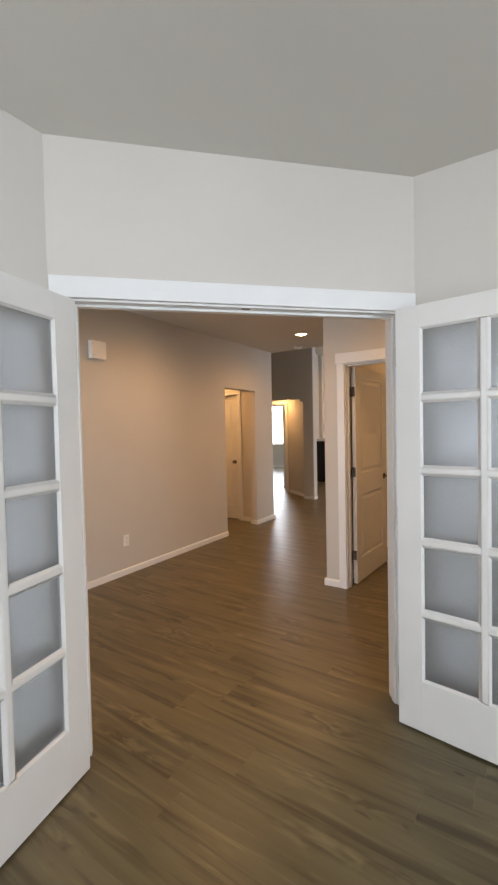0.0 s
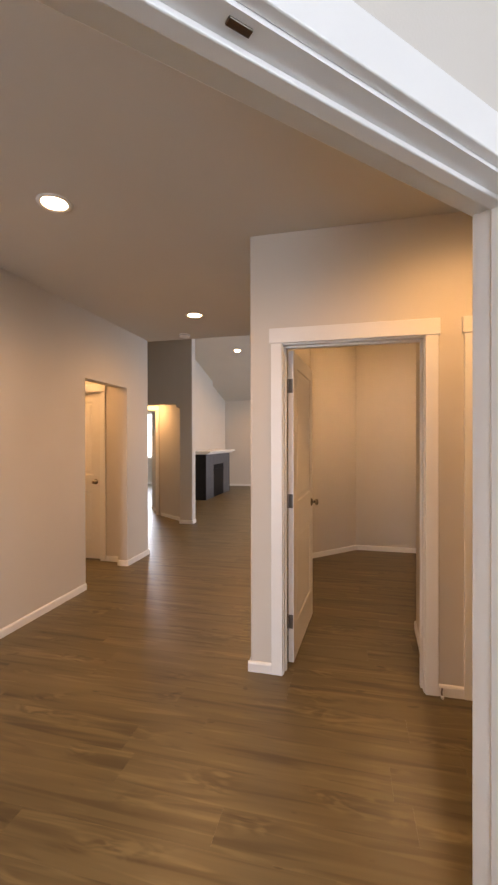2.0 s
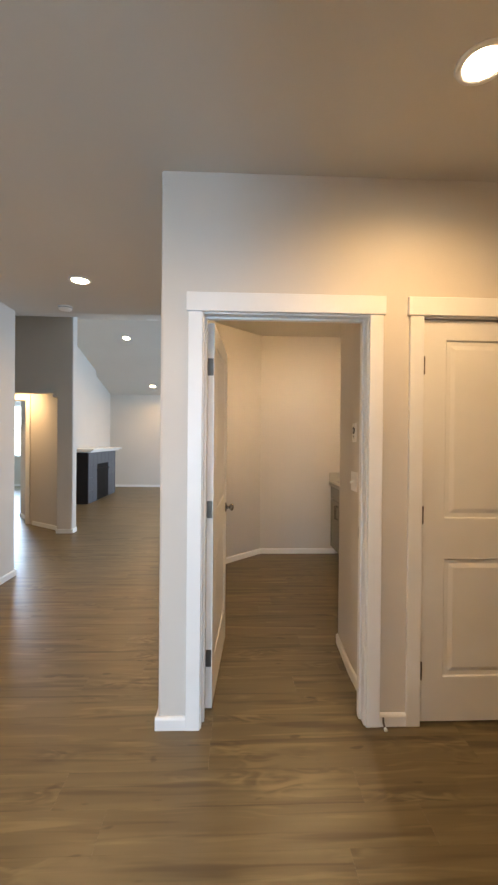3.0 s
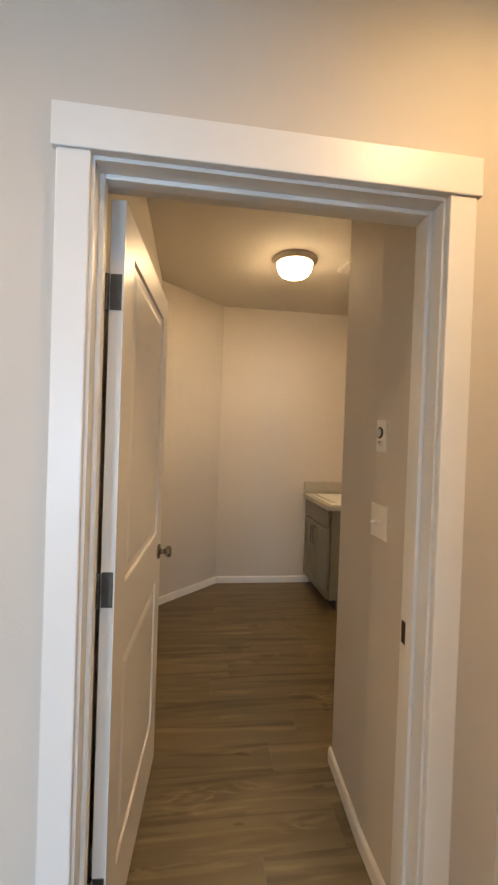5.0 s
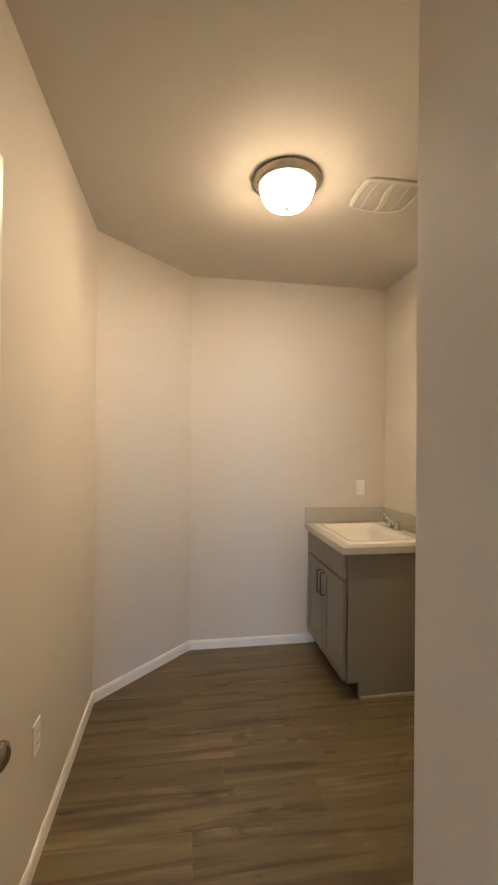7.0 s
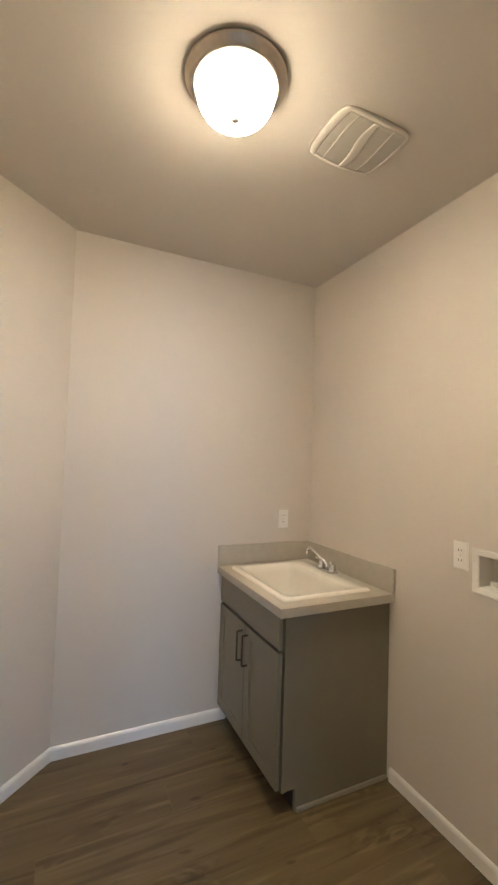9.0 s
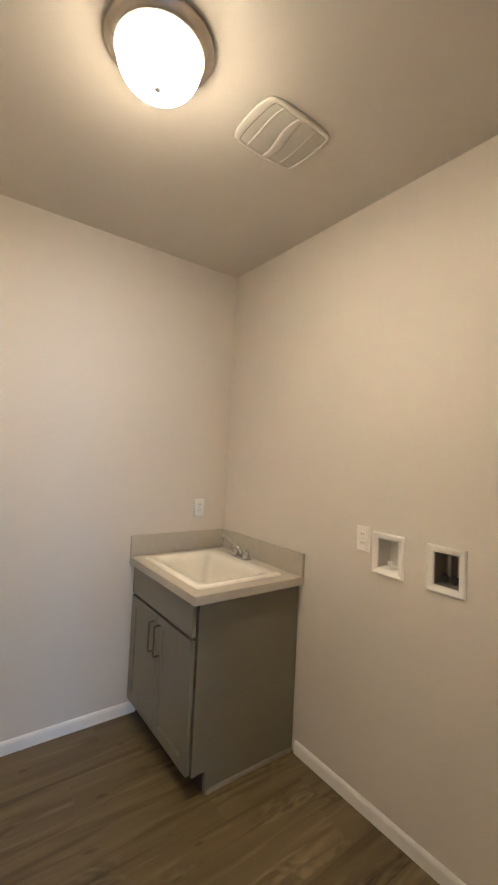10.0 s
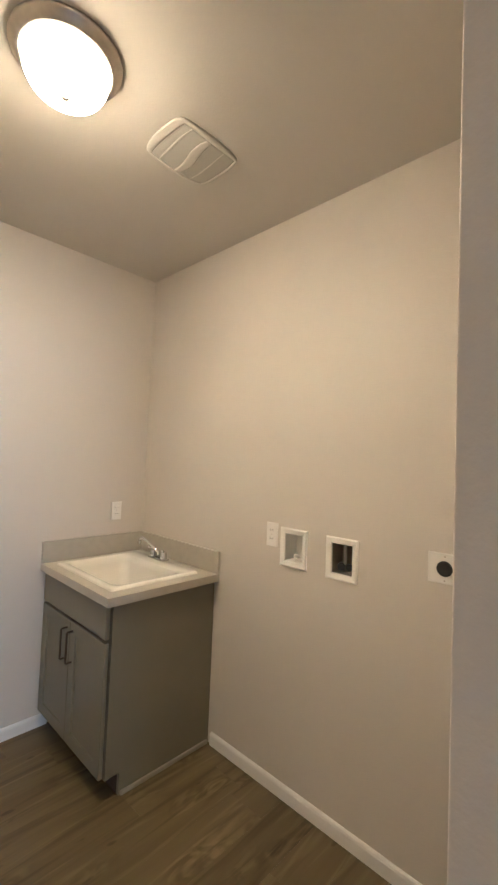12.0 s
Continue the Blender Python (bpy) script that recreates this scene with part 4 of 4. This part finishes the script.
def sink_basin():
    """Rounded rectangles stepped from the rim's outer edge down to the drain."""
    bm = bmesh.new()
    steps = ((0.0, 0.0, CT, 0.015), (0.001, 0.0, CT + 0.008, 0.02), (0.008, 0.0, CT + 0.013, 0.02), (0.036, 0.055, CT + 0.012, 0.05), (0.046, 0.055, CT + 0.004, 0.05),
             (0.056, 0.05, CT - 0.03, 0.055), (0.085, 0.05, CT - 0.20, 0.07), (0.12, 0.05, CT - 0.225, 0.09), (0.17, 0.05, CT - 0.23, 0.06))
    prev = None
    for inset, ledge, z, r in steps:
        x0, x1, y0, y1 = SX0 + inset, SX1 - inset - ledge, SY0 + inset, SY1 - inset
        ring = []
        for cx, cy, a0 in ((x1 - r, y1 - r, 0), (x0 + r, y1 - r, 90), (x0 + r, y0 + r, 180), (x1 - r, y0 + r, 270)):
            for k in range(7):
                a = radians(a0 + 15 * k)
                ring.append(bm.verts.new((cx + r * math.cos(a), cy + r * math.sin(a), z)))
        if prev:
            for i in range(len(ring)):
                j = (i + 1) % len(ring)
                bm.faces.new((prev[i], prev[j], ring[j], ring[i]))
        prev = ring
    bm.faces.new(prev)
    return bm


part("basin", sink_basin(), SINK, sink, smooth=True)
part("drain", lathe(bmesh.new(), ((0, 0.001), (0.03, 0.001), (0.04, 0.004), (0.042, 0)), 24, pose(1.86, 2.78, CT - 0.23)), CHROME, sink, "chrome drain ring")

FX, FY, FZ = 2.112, 2.80, CT + 0.013
tap = thing("faucet", "chrome two-handle faucet with a raised spout", "faucet", pose(FX, FY, FZ))
part("base_plate", boxed(-0.025, 0.025, -0.078, 0.078, 0, 0.018, 0.008, 3), CHROME, tap)
for s in (-1, 1):
    h = part("handle", lathe(bmesh.new(), ((0, 0.045), (0.012, 0.044), (0.017, 0.036), (0.019, 0.018), (0.021, 0.004), (0.021, 0)), 20, pose(0, s * 0.052, 0.016)), CHROME, tap, smooth=True)
    part("lever", tube(bmesh.new(), [(0, s * 0.052, 0.055), (-0.012, s * 0.062, 0.066), (-0.03, s * 0.072, 0.072)], 0.006, 10), CHROME, h, smooth=True)
part("spout", tube(bmesh.new(), [(0, 0, 0.01), (0, 0.0, 0.045), (-0.008, 0.02, 0.062), (-0.022, 0.06, 0.088), (-0.036, 0.10, 0.114), (-0.042, 0.118, 0.119), (-0.047, 0.132, 0.111), (-0.048, 0.136, 0.092)], 0.0095, 14), CHROME, tap, smooth=True)
part("aerator", lathe(bmesh.new(), ((0, 0), (0.012, 0), (0.012, 0.018), (0, 0.02)), 16, pose(-0.048, 0.136, 0.080)), CHROME, tap)

# Fireplace ---------------------------------------------------------------------------
fire = thing("fireplace", "grey tiled fireplace with dark sides and a white mantel", "fireplace", kind="structure")
part("side_panel", boxed(-3.3, -2.785, 7.10, 7.14, 0, 1.125, 0.003), DARK_WOOD, fire, "dark stained side panel")
part("side_panel", boxed(-3.3, -2.785, 9.17, 9.21, 0, 1.125, 0.003), DARK_WOOD, fire, "dark stained side panel")
part("core", boxed(-3.3, -2.80, 7.14, 9.17, 0, 1.12), DARK_WOOD, fire)
part("mantel", boxed(-3.3, -2.64, 7.02, 9.30, 1.165, 1.205, 0.004), TRIM, fire, "white mantel shelf")
part("mantel_moulding", boxed(-3.3, -2.70, 7.07, 9.25, 1.125, 1.165, 0.012), TRIM, fire)
FB0, FB1, FBZ = 7.72, 8.62, 0.74
part("firebox", boxed(-2.80, -2.788, FB0, FB1, 0.02, FBZ), FIREBOX, fire, "black glass firebox")
part("firebox_frame", boxed(-2.79, -2.775, FB0 - 0.015, FB1 + 0.015, FBZ - 0.05, FBZ - 0.01, 0.003), FIREBOX, fire)
tile_mesh = None
for k in range(7):
    for j in range(4):
        y0, z0 = 7.14 + k * 0.29, j * 0.281
        if y0 + 0.145 > FB0 and y0 + 0.145 < FB1 and z0 + 0.1 < FBZ:
            continue
        if tile_mesh is None:
            o = part("tile", boxed(0, 0.016, 0.0015, 0.2885, 0.0015, 0.2795, 0.002, 1), TILE, fire)
            tile_mesh = o.data
        else:
            o = new("tile", tile_mesh)
            o.parent = fire
        o.location = (-2.80, y0, z0)
bm = bmesh.new()
breast = [(y, z) for y, z in ((7.47, 1.206), (8.9, 1.206), (8.9, RIDGE_Z - 2.45 * math.tan(radians(FALL))), (7.47, RIDGE_Z - 1.02 * math.tan(radians(FALL))))]
lo, hi = [bm.verts.new((-3.299, y, z)) for y, z in breast], [bm.verts.new((-3.2, y, z)) for y, z in breast]
bm.faces.new(lo), bm.faces.new(hi[::-1])
for i in range(4):
    bm.faces.new((lo[i], lo[(i + 1) % 4], hi[(i + 1) % 4], hi[i]))
structure("wall_chimney_breast", bm, WALL, "greige painted chimney breast above the mantel")

# Ground outside ------------------------------------------------------------------------
bm = bmesh.new()
bm.faces.new([bm.verts.new(c) for c in ((-600, -600, -0.3), (600, -600, -0.3), (600, 600, -0.3), (-600, 600, -0.3))])
tagged(link_mesh("ground", bm, EARTH), "dry bare ground outside", kind="structure")

bm = bmesh.new()
bm.faces.new([bm.verts.new(c) for c in ((-12, 13.5, -0.29), (-2, 13.5, -0.29), (-2, 13.5, 6), (-12, 13.5, 6))])
tagged(link_mesh("backdrop", bm, glow("bright_daylight_distance", (1.0, 0.98, 0.96), 5.0)), "plain bright daylight beyond the bedroom window", kind="structure")

# Floor planks, laid along x --------------------------------------------------------------
floor = structure("floor", boxed(-8.2, 5.12, -6.27, 10.62, -0.29, -0.008), SUBFLOOR, "brown oak-look vinyl plank floor")
PL, PW, GAP, CHAM = 1.22, 0.18, 0.0001, 0.0003


def plank_box(verts, faces, x0, x1, y0, y1):
    n = len(verts)
    g, c = GAP, CHAM
    verts += [(x0 + g, y0 + g, -0.0075), (x1 - g, y0 + g, -0.0075), (x1 - g, y1 - g, -0.0075), (x0 + g, y1 - g, -0.0075),
              (x0 + g, y0 + g, -c), (x1 - g, y0 + g, -c), (x1 - g, y1 - g, -c), (x0 + g, y1 - g, -c),
              (x0 + g + c, y0 + g + c, 0), (x1 - g - c, y0 + g + c, 0), (x1 - g - c, y1 - g - c, 0), (x0 + g + c, y1 - g - c, 0)]
    for i in range(4):
        j = (i + 1) % 4
        faces += [(n + i, n + j, n + 4 + j, n + 4 + i), (n + 4 + i, n + 4 + j, n + 8 + j, n + 8 + i)]
    faces.append((n + 8, n + 9, n + 10, n + 11))


pv, pf = [], []
plank_box(pv, pf, -PL / 2, PL / 2, -PW / 2, PW / 2)
plank_mesh = bpy.data.meshes.new("plank")
plank_mesh.from_pydata(pv, [], pf)
plank_mesh.materials.append(PLANK)
rest_v, rest_f = [], []
rng = random.Random(7)
y = -6.2
while y < 10.5:
    x = -8.2 - rng.uniform(0, PL)
    while x < 5.1:
        cx, cy = x + PL / 2, y + PW / 2
        if -2.7 < cx < 2.7 and -4.6 < cy < 4.9:
            o = new("plank", plank_mesh)
            o.parent = floor
            o.location = (cx, cy, 0)
        else:
            plank_box(rest_v, rest_f, max(x, -8.2), min(x + PL, 5.1), y, y + PW)
        x += PL
    y += PW
rest = bpy.data.meshes.new("planks_far")
rest.from_pydata(rest_v, [], rest_f)
rest.materials.append(PLANK)
o = new("planks_far", rest)
o.parent = floor
tagged(o, "brown oak-look vinyl planks", kind="stuff")
